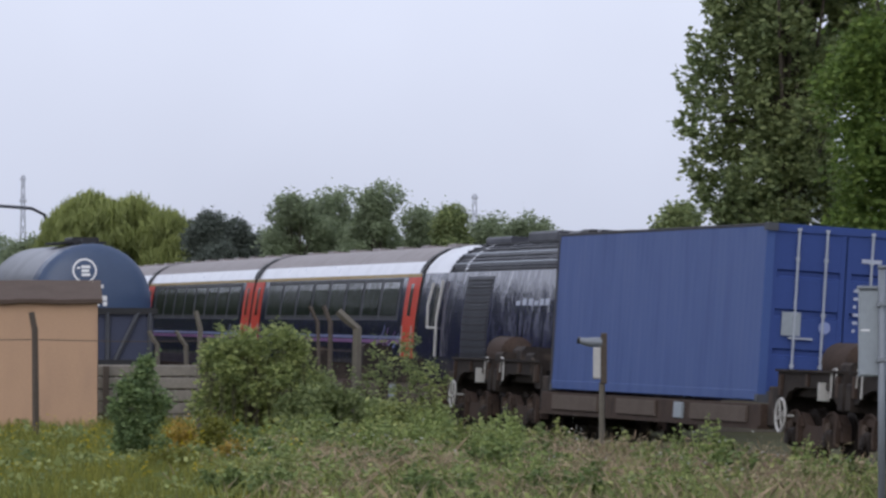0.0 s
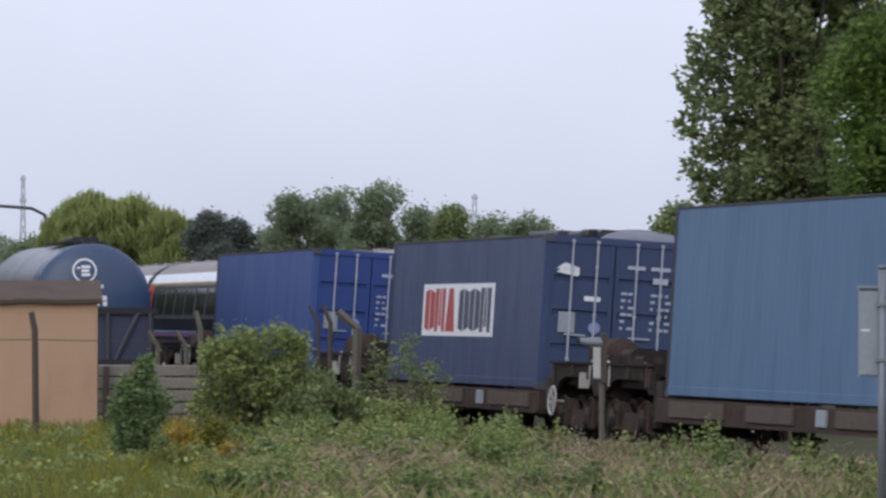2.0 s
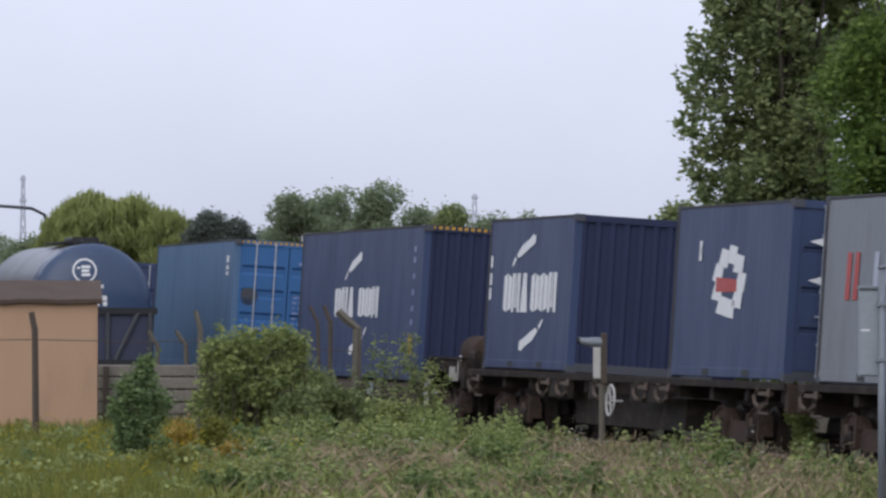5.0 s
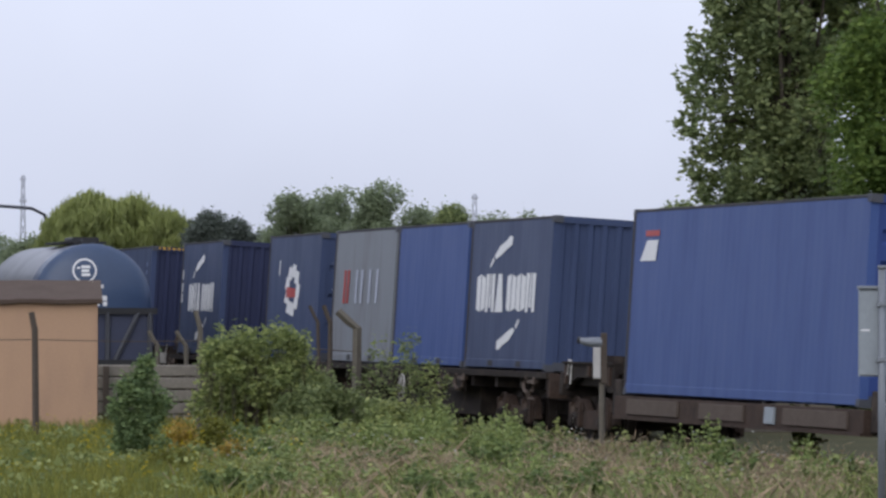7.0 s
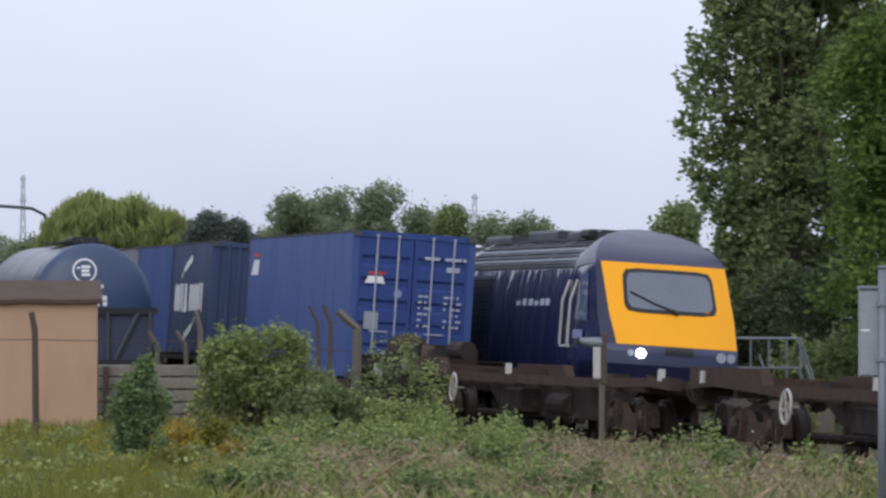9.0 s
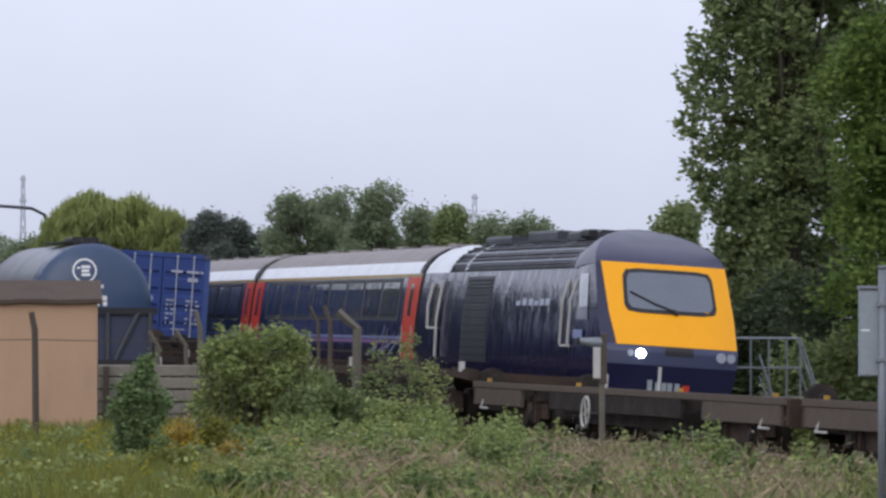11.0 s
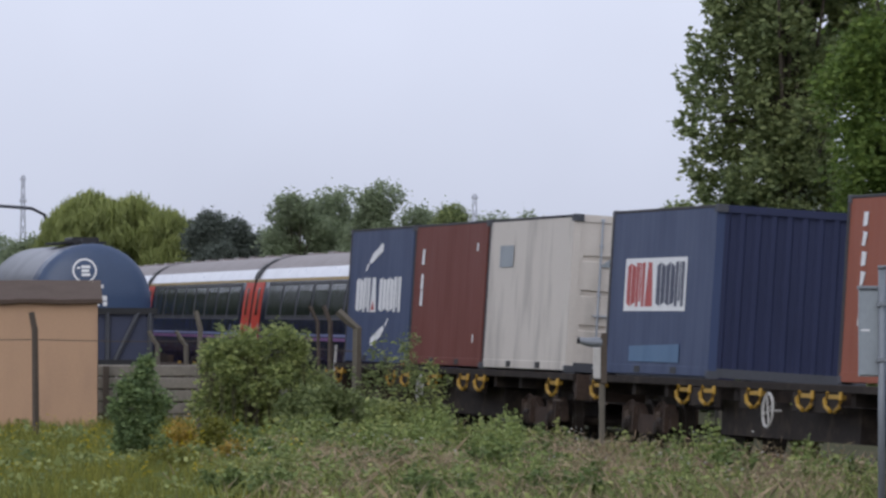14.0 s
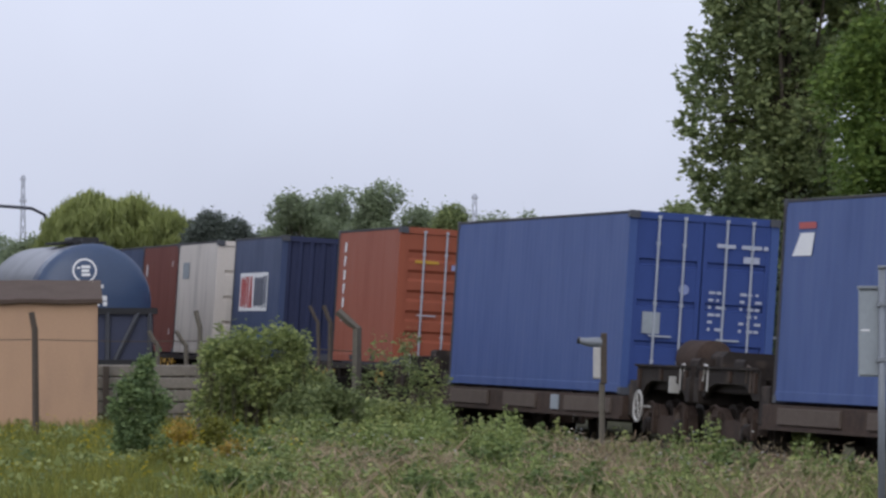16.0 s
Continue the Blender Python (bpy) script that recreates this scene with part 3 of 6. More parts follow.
def blue_high(label, s, corner_logo, lettered_door, bands):
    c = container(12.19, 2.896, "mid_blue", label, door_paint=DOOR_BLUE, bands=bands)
    code_lines(c, 12.19, 2.896); plate(c, 12.19)
    if corner_logo:
        marks(c, "logo_slab", [side_poly([(0.55, 2.08), (1.45, 2.08), (1.55, 2.4), (0.9, 2.4)])], MARK_WHITE)
        marks(c, "logo_bar", [side_poly([(0.8, 2.46), (1.6, 2.46), (1.6, 2.55), (0.8, 2.55)])], MARK_RED)
    if lettered_door:
        marks(c, "logo_slab", [end_poly([(-0.95, 1.88), (-0.55, 1.88), (-0.6, 2.02), (-0.88, 2.02)], 12.195)], MARK_WHITE)
        marks(c, "logo_bar", [end_poly([(-0.9, 2.05), (-0.55, 2.05), (-0.55, 2.11), (-0.86, 2.11)], 12.195)], MARK_RED)
    marks(c, "round_badge", [disc(12.194, -0.28, 1.7, 0.085)], TRAIN_SKY)
    load(c, s, LOW)


blue_high("royal blue high-cube container with a red and white corner logo", 162.54, True, True, 5)
# second loaded group
c = small_box("navy", "slate navy twenty-foot container with white wordmark and sweeps", 260.34)
word_blocks(c, 0.9, 5.2, 0.98, 1.64, MARK_WHITE); swooshes(c, 3.0, 1.31, k=0.98)
marks(c, "logo_tip", [side_poly([(2.4, 1.02), (2.75, 1.02), (2.58, 1.2)], -1.228)], MARK_RED)
c = small_box("dark_brown", "dull oxide-brown twenty-foot container with upright letter marks", 266.5)
for z in (1.85, 1.4, 1.1):
    marks(c, "upright_slab", [side_poly([(0.75, z), (0.98, z), (0.98, z + 0.28), (0.8, z + 0.28)])], MARK_WHITE)
for z in (2.05, 0.45):
    marks(c, "number_bar", [side_poly([(5.3, z), (5.42, z), (5.42, z + 0.14), (5.3, z + 0.14)])], MARK_WHITE)
c = small_box("white", "dirty off-white twenty-foot container with grey vent panel", 272.66, bands=3)
marks(c, "vent_panel", [side_poly([(0.95, 1.75), (1.95, 1.75), (1.95, 2.12), (0.95, 2.12)])], CABINET)
marks(c, "grey_triangle", [end_poly([(-0.75, 1.75), (0.1, 1.75), (-0.3, 2.1)], 6.064)], CABINET)
c = small_box("navy", "slate navy twenty-foot container with boxed red and white logo", 281.23, end="wall", door_paint=PAINT["end_navy"])
marks(c, "logo_panel", [side_poly([(1.0, 1.0), (4.6, 1.0), (4.6, 1.82), (1.0, 1.82)], -1.2235)], MARK_WHITE)
word_blocks(c, 1.15, 4.5, 1.07, 1.75, MARK_NAVY, accent=MARK_RED)
marks(c, "faded_patch", [side_poly([(1.5, 0.22), (4.4, 0.22), (4.4, 0.50), (1.5, 0.46)])], PAINT["light_blue"])
c = small_box("brown", "red-brown twenty-foot container with upright white letters", 293.69, bands=5)
for i in range(6):
    z = 2.15 - 0.27 * i
    marks(c, "upright_slab", [side_poly([(0.75, z), (0.94 - 0.06 * (i % 2), z + 0.01), (0.98, z + 0.19), (0.78, z + 0.2)])], MARK_WHITE)
marks(c, "number_bar", [end_poly([(-0.9, 1.92), (-0.45, 1.92), (-0.45, 1.97), (-0.9, 1.97)], 6.064)], MARK_YELLOW)
marks(c, "notice", [end_poly([(-0.2, 1.82), (-0.02, 1.82), (-0.02, 1.92), (-0.2, 1.92)], 6.064)], TRAIN_SKY)
blue_high("royal blue high-cube container with white door markings", 304.8, False, False, 3)
blue_high("royal blue high-cube container with a white corner logo", 325.38, True, False, 3)


# ---- container wagons ----
def bogie(parent, x, r=0.42, base=1.8):
    """Four-wheel truck under a wagon, centred at x."""
    for wx in (x - base / 2, x + base / 2):
        for y in (-0.75, 0.75):
            b = Build()
            o = -1 if y < 0 else 1
            b.tube([(wx, y - 0.06, r), (wx, y + 0.06, r)], r, seg=20)
            b.tube([(wx, y - o * 0.06, r), (wx, y - o * 0.09, r)], r + 0.03, seg=20)
            b.ring((wx, y + o * 0.06, r), r * 0.78, 0.03, seg=20, sub=5)
            part("wheel", b, WHEEL, parent, "worn steel wheel")
        b = Build()
        b.tube([(wx, -0.95, r), (wx, 0.95, r)], 0.075, seg=8)
        part("axle", b, BOGIE, parent)
    for y in (-1.0, 1.0):
        h = base / 2
        ya, yb = y - 0.06, y + 0.06
        ring = [(-h - 0.46, 0.40), (-h - 0.42, 0.64), (-h - 0.20, 0.78), (-h + 0.25, 0.77), (-0.36, 0.60), (0.36, 0.60), (h - 0.25, 0.77), (h + 0.20, 0.78), (h + 0.42, 0.64), (h + 0.46, 0.40),
                (h + 0.36, 0.40), (h + 0.30, 0.63), (h - 0.30, 0.63), (h - 0.34, 0.34), (0.40, 0.30), (-0.40, 0.30), (-h + 0.34, 0.34), (-h + 0.30, 0.63), (-h - 0.30, 0.63), (-h - 0.36, 0.40)]
        n = len(ring)
        quads = [(0, 1, 18, 19), (1, 2, 17, 18), (2, 3, 16, 17), (3, 4, 15, 16), (4, 5, 14, 15), (5, 6, 13, 14), (6, 7, 12, 13), (7, 8, 11, 12), (8, 9, 10, 11)]
        b = Build()
        b.add([(x + p, ya, q) for p, q in ring] + [(x + p, yb, q) for p, q in ring],
              [(i, (i + 1) % n, n + (i + 1) % n, n + i) for i in range(n)] + quads + [tuple(n + i for i in reversed(q)) for q in quads])
        side = part("side_frame", b, CHASSIS, parent, "brown cast side frame")
        o = -1 if y < 0 else 1
        for wx in (x - h, x + h):
            b = Build()
            b.tube([(wx + 0.44 * math.cos(a), y + o * 0.085, 0.46 + 0.34 * math.sin(a)) for a in (0.35, 0.8, 1.25, 1.57, 1.9, 2.35, 2.8)], 0.018, seg=5)
            part("arch_flange", b, CHASSIS, side)
            for dx in (-0.33, 0.25):
                b = Build()
                b.box(wx + dx, wx + dx + 0.07, *sorted((y + o * 0.06, y + o * 0.13)), 0.33, 0.72, 0.01)
                part("horn_guide", b, CHASSIS, side)
        o = -1 if y < 0 else 1
        for wx in (x - base / 2, x + base / 2):
            b = Build()
            b.box(wx - 0.13, wx + 0.13, min(y, y + o * 0.14), max(y, y + o * 0.14), 0.30, 0.56, 0.03)
            b.tube([(wx, y + o * 0.12, r), (wx, y + o * 0.19, r)], 0.10, seg=12)
            box = part("axle_box", b, BOGIE, parent)
            b = Build()
            b.tube([(wx, y + o * 0.19, r), (wx, y + o * 0.205, r)], 0.055, seg=10)
            part("axle_cap", b, WHEEL, box, "worn steel axle cap")
            for dx in (-0.22, 0.22):
                b = Build()
                for k in range(5):
                    b.ring((wx + dx, y + o * 0.07, 0.40 + 0.05 * k), 0.045, 0.016, "z", 8, 4)
                b.tube([(wx + dx, y + o * 0.07, 0.36), (wx + dx, y + o * 0.07, 0.64)], 0.04, seg=6)
                part("coil_spring", b, CHASSIS_LIGHT, parent)


def handwheel(parent, x, y, z, R=0.22):
    b = Build()
    b.ring((x, y, z), R, 0.022, seg=18, sub=5)
    for k in range(4):
        a = 0.4 + 1.5708 * k
        b.tube([(x, y, z), (x + R * math.cos(a), y, z + R * math.sin(a))], 0.014, seg=5)
    b.tube([(x, y, z), (x, y + 0.2, z)], 0.02, seg=6)
    part("handwheel", b, WHITE_STEEL, parent, "white brake handwheel")


def buffers(parent, x, sign, z=1.0):
    for y in (-0.87, 0.87):
        b = Build()
        b.tube([(x, y, z), (x + sign * 0.35, y, z)], 0.09, seg=10)
        b.tube([(x + sign * 0.35, y, z), (x + sign * 0.40, y, z)], 0.22, seg=14)
        part("buffer", b, BOGIE, parent, "black round buffer")
    b = Build()
    b.tube([(x, 0, z - 0.05), (x + sign * 0.45, 0, z - 0.1)], 0.05, seg=6)
    part("coupling", b, BOGIE, parent)


def low_wagon(s, label):
    """Low-deck wagon: sunk middle between raised ends over the bogies; s is the container's leading end."""
    w = thing("low_container_wagon", label, "railway wagon", "container wagons")
    for y in (-1.2, 1.2):
        b = Build()
        b.box(-0.35, 12.55, y - 0.05, y + 0.05, 0.52, 0.86, 0.012)
        b.box(-0.35, 12.55, y - 0.09, y + 0.09, 0.50, 0.545)
        part("side_sill", b, CHASSIS, w, "dusty brown side girder")
        for x0, x1 in ((0.5, 3.4), (4.6, 6.9), (8.0, 8.45), (8.9, 11.9)):
            b = Build()
            b.box(x0, x1, min(y * 1.045, y * 1.075), max(y * 1.045, y * 1.075), 0.58, 0.82, 0.01)
            part("sill_plate", b, CABINET if x1 - x0 < 1 else CHASSIS_LIGHT, w)
    b = Build()
    for k in range(8):
        b.box(0.2 + 1.6 * k, 0.55 + 1.6 * k, -1.15, 1.15, 0.6, 0.84)
    b.box(-0.35, 12.55, -0.2, 0.2, 0.5, 0.8)
    part("deck_frame", b, CHASSIS, w)
    for e, x in ((-1, -0.35), (1, 12.55)):
        # Transition kept black for the shadow beside the container's end.
        b = Build()
        xa, xb = sorted((x, x + e * 0.5))
        b.box(xa, xb, -1.15, 1.15, 0.55, 1.12, 0.02)
        part("transition", b, BOGIE, w)
        for y in (-1.12, 1.12):
            arch = [(0.45, 1.34), (3.62, 1.34), (3.62, 0.92), (3.30, 0.92), (3.08, 1.05), (2.75, 1.12), (1.35, 1.12), (1.02, 1.05), (0.80, 0.90), (0.45, 0.90)]
            n = len(arch)
            b = Build()
            b.add([(x + e * p, y - 0.04, q) for p, q in arch] + [(x + e * p, y + 0.04, q) for p, q in arch],
                  [(i, (i + 1) % n, n + (i + 1) % n, n + i) for i in range(n)]
                  + [tuple(o + i for i in q) for o in (0, n) for q in ((0, 6, 7, 8, 9), (0, 1, 5, 6), (1, 2, 3, 4, 5))])
            b.box(*sorted((x + e * 0.45, x + e * 3.62)), y - 0.09, y + 0.09, 1.335, 1.37)
            part("arched_girder", b, DARK_FRAME, w, "dark arched girder over the bogie")
        for dx, z0, z1 in ((0.62, 1.0, 1.30), (1.9, 1.14, 1.31), (3.35, 1.0, 1.30)):
            b = Build()
            b.box(*sorted((x + e * dx, x + e * (dx + 0.12))), -1.2, -1.16, z0, z1, 0.01)
            part("stiffener", b, CHASSIS, w)
        b = Build()
        b.tube([(x + e * 3.6, -0.5, 1.0), (x + e * 3.85, -0.55, 0.62), (x + e * 4.05, -0.5, 0.95)], 0.03, seg=6)
        part("brake_hose", b, BLACK, w, "black brake hose")
        b = Build()
        xa, xb = sorted((x + e * 0.2, x + e * 3.65))
        b.box(xa, xb, -0.95, 0.95, 0.98, 1.16, 0.02)
        for y in (-1.0, 0.92):
            b.box(xa + 0.2, xb, y, y + 0.08, 1.0, 1.2)
        part("end_platform", b, DARK_FRAME, w, "dark raised end frame over the bogie")
        b = Build()
        b.box(*sorted((x + e * 3.5, x + e * 3.72)), -1.2, 1.2, 0.82, 1.2, 0.02)
        part("headstock", b, DARK_FRAME, w)
        bogie(w, x + e * 2.05)
        buffers(w, x + e * 3.7, e)
        for xx in (0.9, 3.1)[e > 0:]:
            b = Build()
            X = x + e * xx
            b.tube([(X, -1.18, 1.0), (X, -1.18, 1.32), (X + e * 0.06, -1.18, 1.38), (X + e * 0.2, -1.18, 1.40), (X + e * 0.24, -1.18, 1.15)], 0.016, seg=5)
            part("grab_rail", b, CHASSIS_LIGHT if xx < 1 else WHITE_STEEL, w)
        b = Build()
        b.box(*sorted((x + e * 2.4, x + e * 2.9)), -0.85, -0.35, 1.16, 1.5, 0.04)
        part("valve_box", b, BOGIE, w)
        b = Build()
        b.box(*sorted((x + e * 1.3, x + e * 1.7)), 0.1, 0.7, 1.16, 1.6, 0.04)
        part("valve_box", b, BOGIE, w)
    b = Build()
    b.tube([(13.55, -0.42, 1.50), (13.62, -0.42, 1.50), (14.7, -0.42, 1.50), (14.77, -0.42, 1.50)], 0.29, seg=18)
    part("air_reservoir", b, CHASSIS, w, "dark brown cylindrical air reservoir", True)
    for nm, q in (("reservoir_cradle", (13.7, 13.8, -0.8, -0.05, 1.15, 1.3)), ("reservoir_cradle", (14.7, 14.8, -0.8, -0.05, 1.15, 1.3)),
                  ("brake_cabinet", (15.2, 15.9, -0.6, 0.6, 1.16, 1.62, 0.08))):
        b = Build()
        b.box(*q)
        part(nm, b, BOGIE, w)
    handwheel(w, 13.7, -1.3, 0.72, 0.23)
    b = Build()
    b.box(15.3, 15.34, -1.26, -1.1, 0.95, 1.2)
    part("white_tag", b, WHITE_STEEL, w)
    load(w, s, 0.0)


for i, s in enumerate((19.2, 39.69, 60.145, 80.479, 101.226, 162.54, 304.8, 325.38)):
    low_wagon(s, "empty low-deck container wagon, brown with brake dust" if i == 0 else "low-deck container wagon brown with brake dust, carrying one long container")


def clamp(parent, x, material):
    b = Build()
    for e in (-1, 1):
        b.tube([(x + e * 0.30, -1.28, 1.07), (x + e * 0.36, -1.30, 0.97), (x + e * 0.30, -1.30, 0.87), (x + e * 0.10, -1.29, 0.81)], 0.030, seg=6)
    b.box(x - 0.30, x + 0.30, -1.27, -1.2, 0.98, 1.04)
    part("container_clamp", b, material, parent, "twist-lock bracket")


def flat_wagon(s, L, label, loaded, clamps, wheel_x, deck=1.0, posts=()):
    """Bogie flat wagon; s is its leading end."""
    w = thing("flat_container_wagon", label, "railway wagon", "container wagons")
    top = FLAT - 0.01 if loaded else deck
    for y in (-1.2, 1.2):
        b = Build()
        b.box(0.1, L - 0.1, y - 0.07, y + 0.07, top - 0.11, top, 0.01)
        part("deck_edge", b, DARK_FRAME if loaded else CHASSIS_LIGHT, w)
        for x0, x1 in ((0.25, 3.6), (5.6, L - 5.6), (L - 4.4, L - 0.3)) if not loaded else ((5.9, 7.4), (8.6, 9.1), (11.2, 13.4)):
            b = Build()
            b.box(x0, x1, min(y * 1.0, y * 1.05), max(y * 1.0, y * 1.05), top - 0.40, top - 0.115, 0.01)
            part("sill_box", b, CHASSIS_LIGHT if not loaded and x0 != 5.6 else DARK_FRAME, w, "dusty brown side box")
    b = Build()
    b.box(0.1, L - 0.1, -0.35, 0.35, top - 0.45, top - 0.12)
    part("centre_sill", b, BOGIE, w)
    for k in range(11):
        x = 0.5 + k * (L - 1.0) / 10
        b = Build()
        b.box(x - 0.1, x + 0.1, -1.15, 1.15, top - 0.28, top - 0.09)
        part("cross_member", b, BOGIE, w)
    b = Build()
    b.box(6.5, L - 6.5, -0.9, 0.9, 0.38, top - 0.3)
    part("brake_gear", b, BOGIE, w)
    for e, x in ((-1, 0.0), (1, L)):
        b = Build()
        b.box(*sorted((x, x - e * 0.16)), -1.22, 1.22, top - 0.42, top - 0.01, 0.02)
        part("headstock", b, CHASSIS, w)
        buffers(w, x, e, 0.98)
        bogie(w, x - e * 2.95)
    for x in clamps:
        clamp(w, x, YELLOW_STEEL if s > 250 else CHASSIS_LIGHT)
    handwheel(w, wheel_x, -1.31, top - 0.4, 0.24)
    for x in (L - 1.2, 0.9):
        b = Build()
        b.tube([(x, -1.24, top - 0.3), (x, -1.30, top - 0.45), (x + 0.5, -1.30, top - 0.45)], 0.02, seg=5)
        part("shunter_handle", b, CHASSIS_LIGHT if loaded else WHITE_STEEL, w, "bent grab handle")
    if not loaded:
        for x in (0.9, 7.1, 13.3, L - 0.9):
            b = Build()
            b.box(x - 0.035, x + 0.035, -1.2, -1.13, top, top + 0.06)
            part("spigot", b, YELLOW_STEEL, w, "small yellow container spigot")
        for x, h in posts:
            b = Build()
            b.tube([(x, -1.15, top - 0.1), (x, -1.15, top + h)], 0.026, seg=6)
            part("end_stanchion", b, WHITE_STEEL, w, "white end post")
    load(w, s, 0.0, L)


three = (0.7, 5.7, 7.0, 9.4, 11.9, 13.2, 18.6)
flat_wagon(117.95, 19.7, "brown bogie flat wagon carrying two short containers", True, three, 10.2)
flat_wagon(138.1, 19.8, "brown bogie flat wagon carrying three short containers", True, three, 8.4)
flat_wagon(220.7, 19.3, "empty brown bogie flat wagon with small yellow spigots", False, (), 8.2, 0.97, ((8.8, 0.22), (12.0, 0.36)))
flat_wagon(240.6, 18.8, "empty brown bogie flat wagon with small yellow spigots", False, (), 13.9, 0.97, ((18.7, 0.55),))
flat_wagon(259.75, 20.0, "brown bogie flat wagon carrying three short containers", True, three, 8.4)
flat_wagon(280.6, 19.8, "brown bogie flat wagon carrying two short containers", True, three, 10.2)


def stepped_wagon(s, gear, L=19.7):
    """Empty skeletal wagon with raised ends over its bogies."""
    w = thing("skeletal_wagon", "empty brown skeletal wagon with raised ends", "railway wagon", "container wagons")
    prof = [(0.0, 1.02), (0.0, 1.36), (3.5, 1.36), (3.75, 1.13), (L - 4.4, 1.12), (L - 2.6, 1.15), (L, 1.17), (L, 0.98), (L - 1.2, 1.02), (L - 4.6, 0.97), (4.6, 0.97), (1.2, 1.08)]
    for y in (-1.15, 1.15):
        b = Build()
        n = len(prof)
        b.add([(p, y - 0.09, q) for p, q in prof] + [(p, y + 0.09, q) for p, q in prof],
              [(i, (i + 1) % n, n + (i + 1) % n, n + i) for i in range(n)])
        for o in (0, n):
            for i, j, k, l in ((0, 1, 2, 11), (11, 2, 3, 10), (10, 3, 4, 9), (9, 4, 5, 8), (8, 5, 6, 7)):
                b.f.append((o + i, o + j, o + k, o + l))
        part("side_girder", b, CHASSIS, w, "brown stepped side girder")
    for k in range(12):
        x = 0.1 + k * (L - 0.4) / 11
        b = Build()
        b.box(x, x + 0.2, -1.1, 1.1, 0.94, 1.1)
        part("cross_member", b, CHASSIS, w)
    for q in ((0.05, 2.4, -1.05, 1.05, 1.1, 1.26), (L - 2.4, L - 0.05, -1.05, 1.05, 1.0, 1.14)):
        b = Build()
        b.box(*q)
        part("end_deck", b, CHASSIS, w)
    # Deep dark belly also stands in for the shadow under the wagon.
    b = Build()
    belly = [(4.4, 1.0), (L - 4.4, 1.0), (L - 5.4, 0.62), (L - 7.0, 0.44), (7.0, 0.44), (5.4, 0.62)]
    n_ = len(belly)
    b.add([(p_, -0.55, q_) for p_, q_ in belly] + [(p_, 0.55, q_) for p_, q_ in belly],
          [(i, (i + 1) % n_, n_ + (i + 1) % n_, n_ + i) for i in range(n_)] + [tuple(range(n_)), tuple(range(n_, 2 * n_))])
    part("centre_girder", b, DARK_FRAME, w, "dark deep-bellied girder, also filling in the shade beneath")
    b = Build()
    b.box(7.0, 8.6, -0.9, -0.55, 0.5, 0.9, 0.04)
    part("brake_gear", b, BOGIE, w)
    b = Build()
    b.tube([(9.4, -0.5, 0.66), (10.8, -0.5, 0.66)], 0.19, seg=12)
    part("brake_cylinder", b, BOGIE, w)
    b = Build()
    b.tube([(4.2, -0.25, 0.72), (L - 4.2, -0.25, 0.72)], 0.035, seg=6)
    part("brake_rod", b, CHASSIS_LIGHT, w)
    if gear:
        b = Build()
        b.tube([(0.6, -0.3, 1.52), (1.7, -0.3, 1.52)], 0.17, seg=10)
        part("air_reservoir", b, BOGIE, w)
        for k in range(3):
            b = Build()
            b.box(0.4 + 0.55 * k, 0.6 + 0.55 * k, -1.0, -0.8, 1.36, 1.5 + 0.08 * (k % 2), 0.02)
            part("valve_box", b, CHASSIS_LIGHT if k == 1 else BOGIE, w)
    for x in (3.0, L - 3.0):
        bogie(w, x)
    buffers(w, 0, -1); buffers(w, L, 1)
    handwheel(w, 5.2, -1.32, 0.84, 0.24)
    for x in (0.75, 9.0, L - 0.6):
        b = Build()
        b.box(x - 0.07, x + 0.07, -1.28, -1.2, 1.12, 1.3)
        part("white_tag", b, WHITE_STEEL, w, "small white label plate")
    for x in (3.4, 6.6, L - 4.0, L - 1.4):
        b = Build()
        b.box(x - 0.22, x + 0.22, -1.2, -0.9, 1.10, 1.2)
        part("deck_spigot", b, BOGIE, w)
    load(w, s, 0.0, L)


stepped_wagon(179.9, True)
stepped_wagon(200.6, False)


# ---- the standing express train ----
SIDE = [(1.27, 0.98), (1.35, 1.25), (1.37, 1.6), (1.37, 2.1), (1.345, 2.5), (1.305, 2.9), (1.25, 3.22)]
ROOF = [(1.25, 3.22), (1.17, 3.40), (0.99, 3.60), (0.72, 3.77), (0.38, 3.87), (0.0, 3.90)]


def half_width(z):
    pts = SIDE + ROOF[1:]
    for (a, p), (b, q) in zip(pts, pts[1:]):
        if p <= z <= q:
            return a + (b - a) * (z - p) / max(q - p, 1e-6)
    return pts[0][0] if z < pts[0][1] else 0.0


def skin(x0, x1, z0, z1, off=0.0, n=6, near=True):
    """A patch that follows the curved body side."""
    b = Build()
    sg = -1 if near else 1
    zs = [z0 + (z1 - z0) * i / n for i in range(n + 1)]
    zs = sorted(set(zs + [z for _, z in SIDE if z0 < z < z1]))
    return b.sheet(lambda x, z: (x, sg * (half_width(z) + off), z), [x0, x1], zs)


def train_bogie(parent, x):
    bogie(parent, x, 0.457, 2.5)


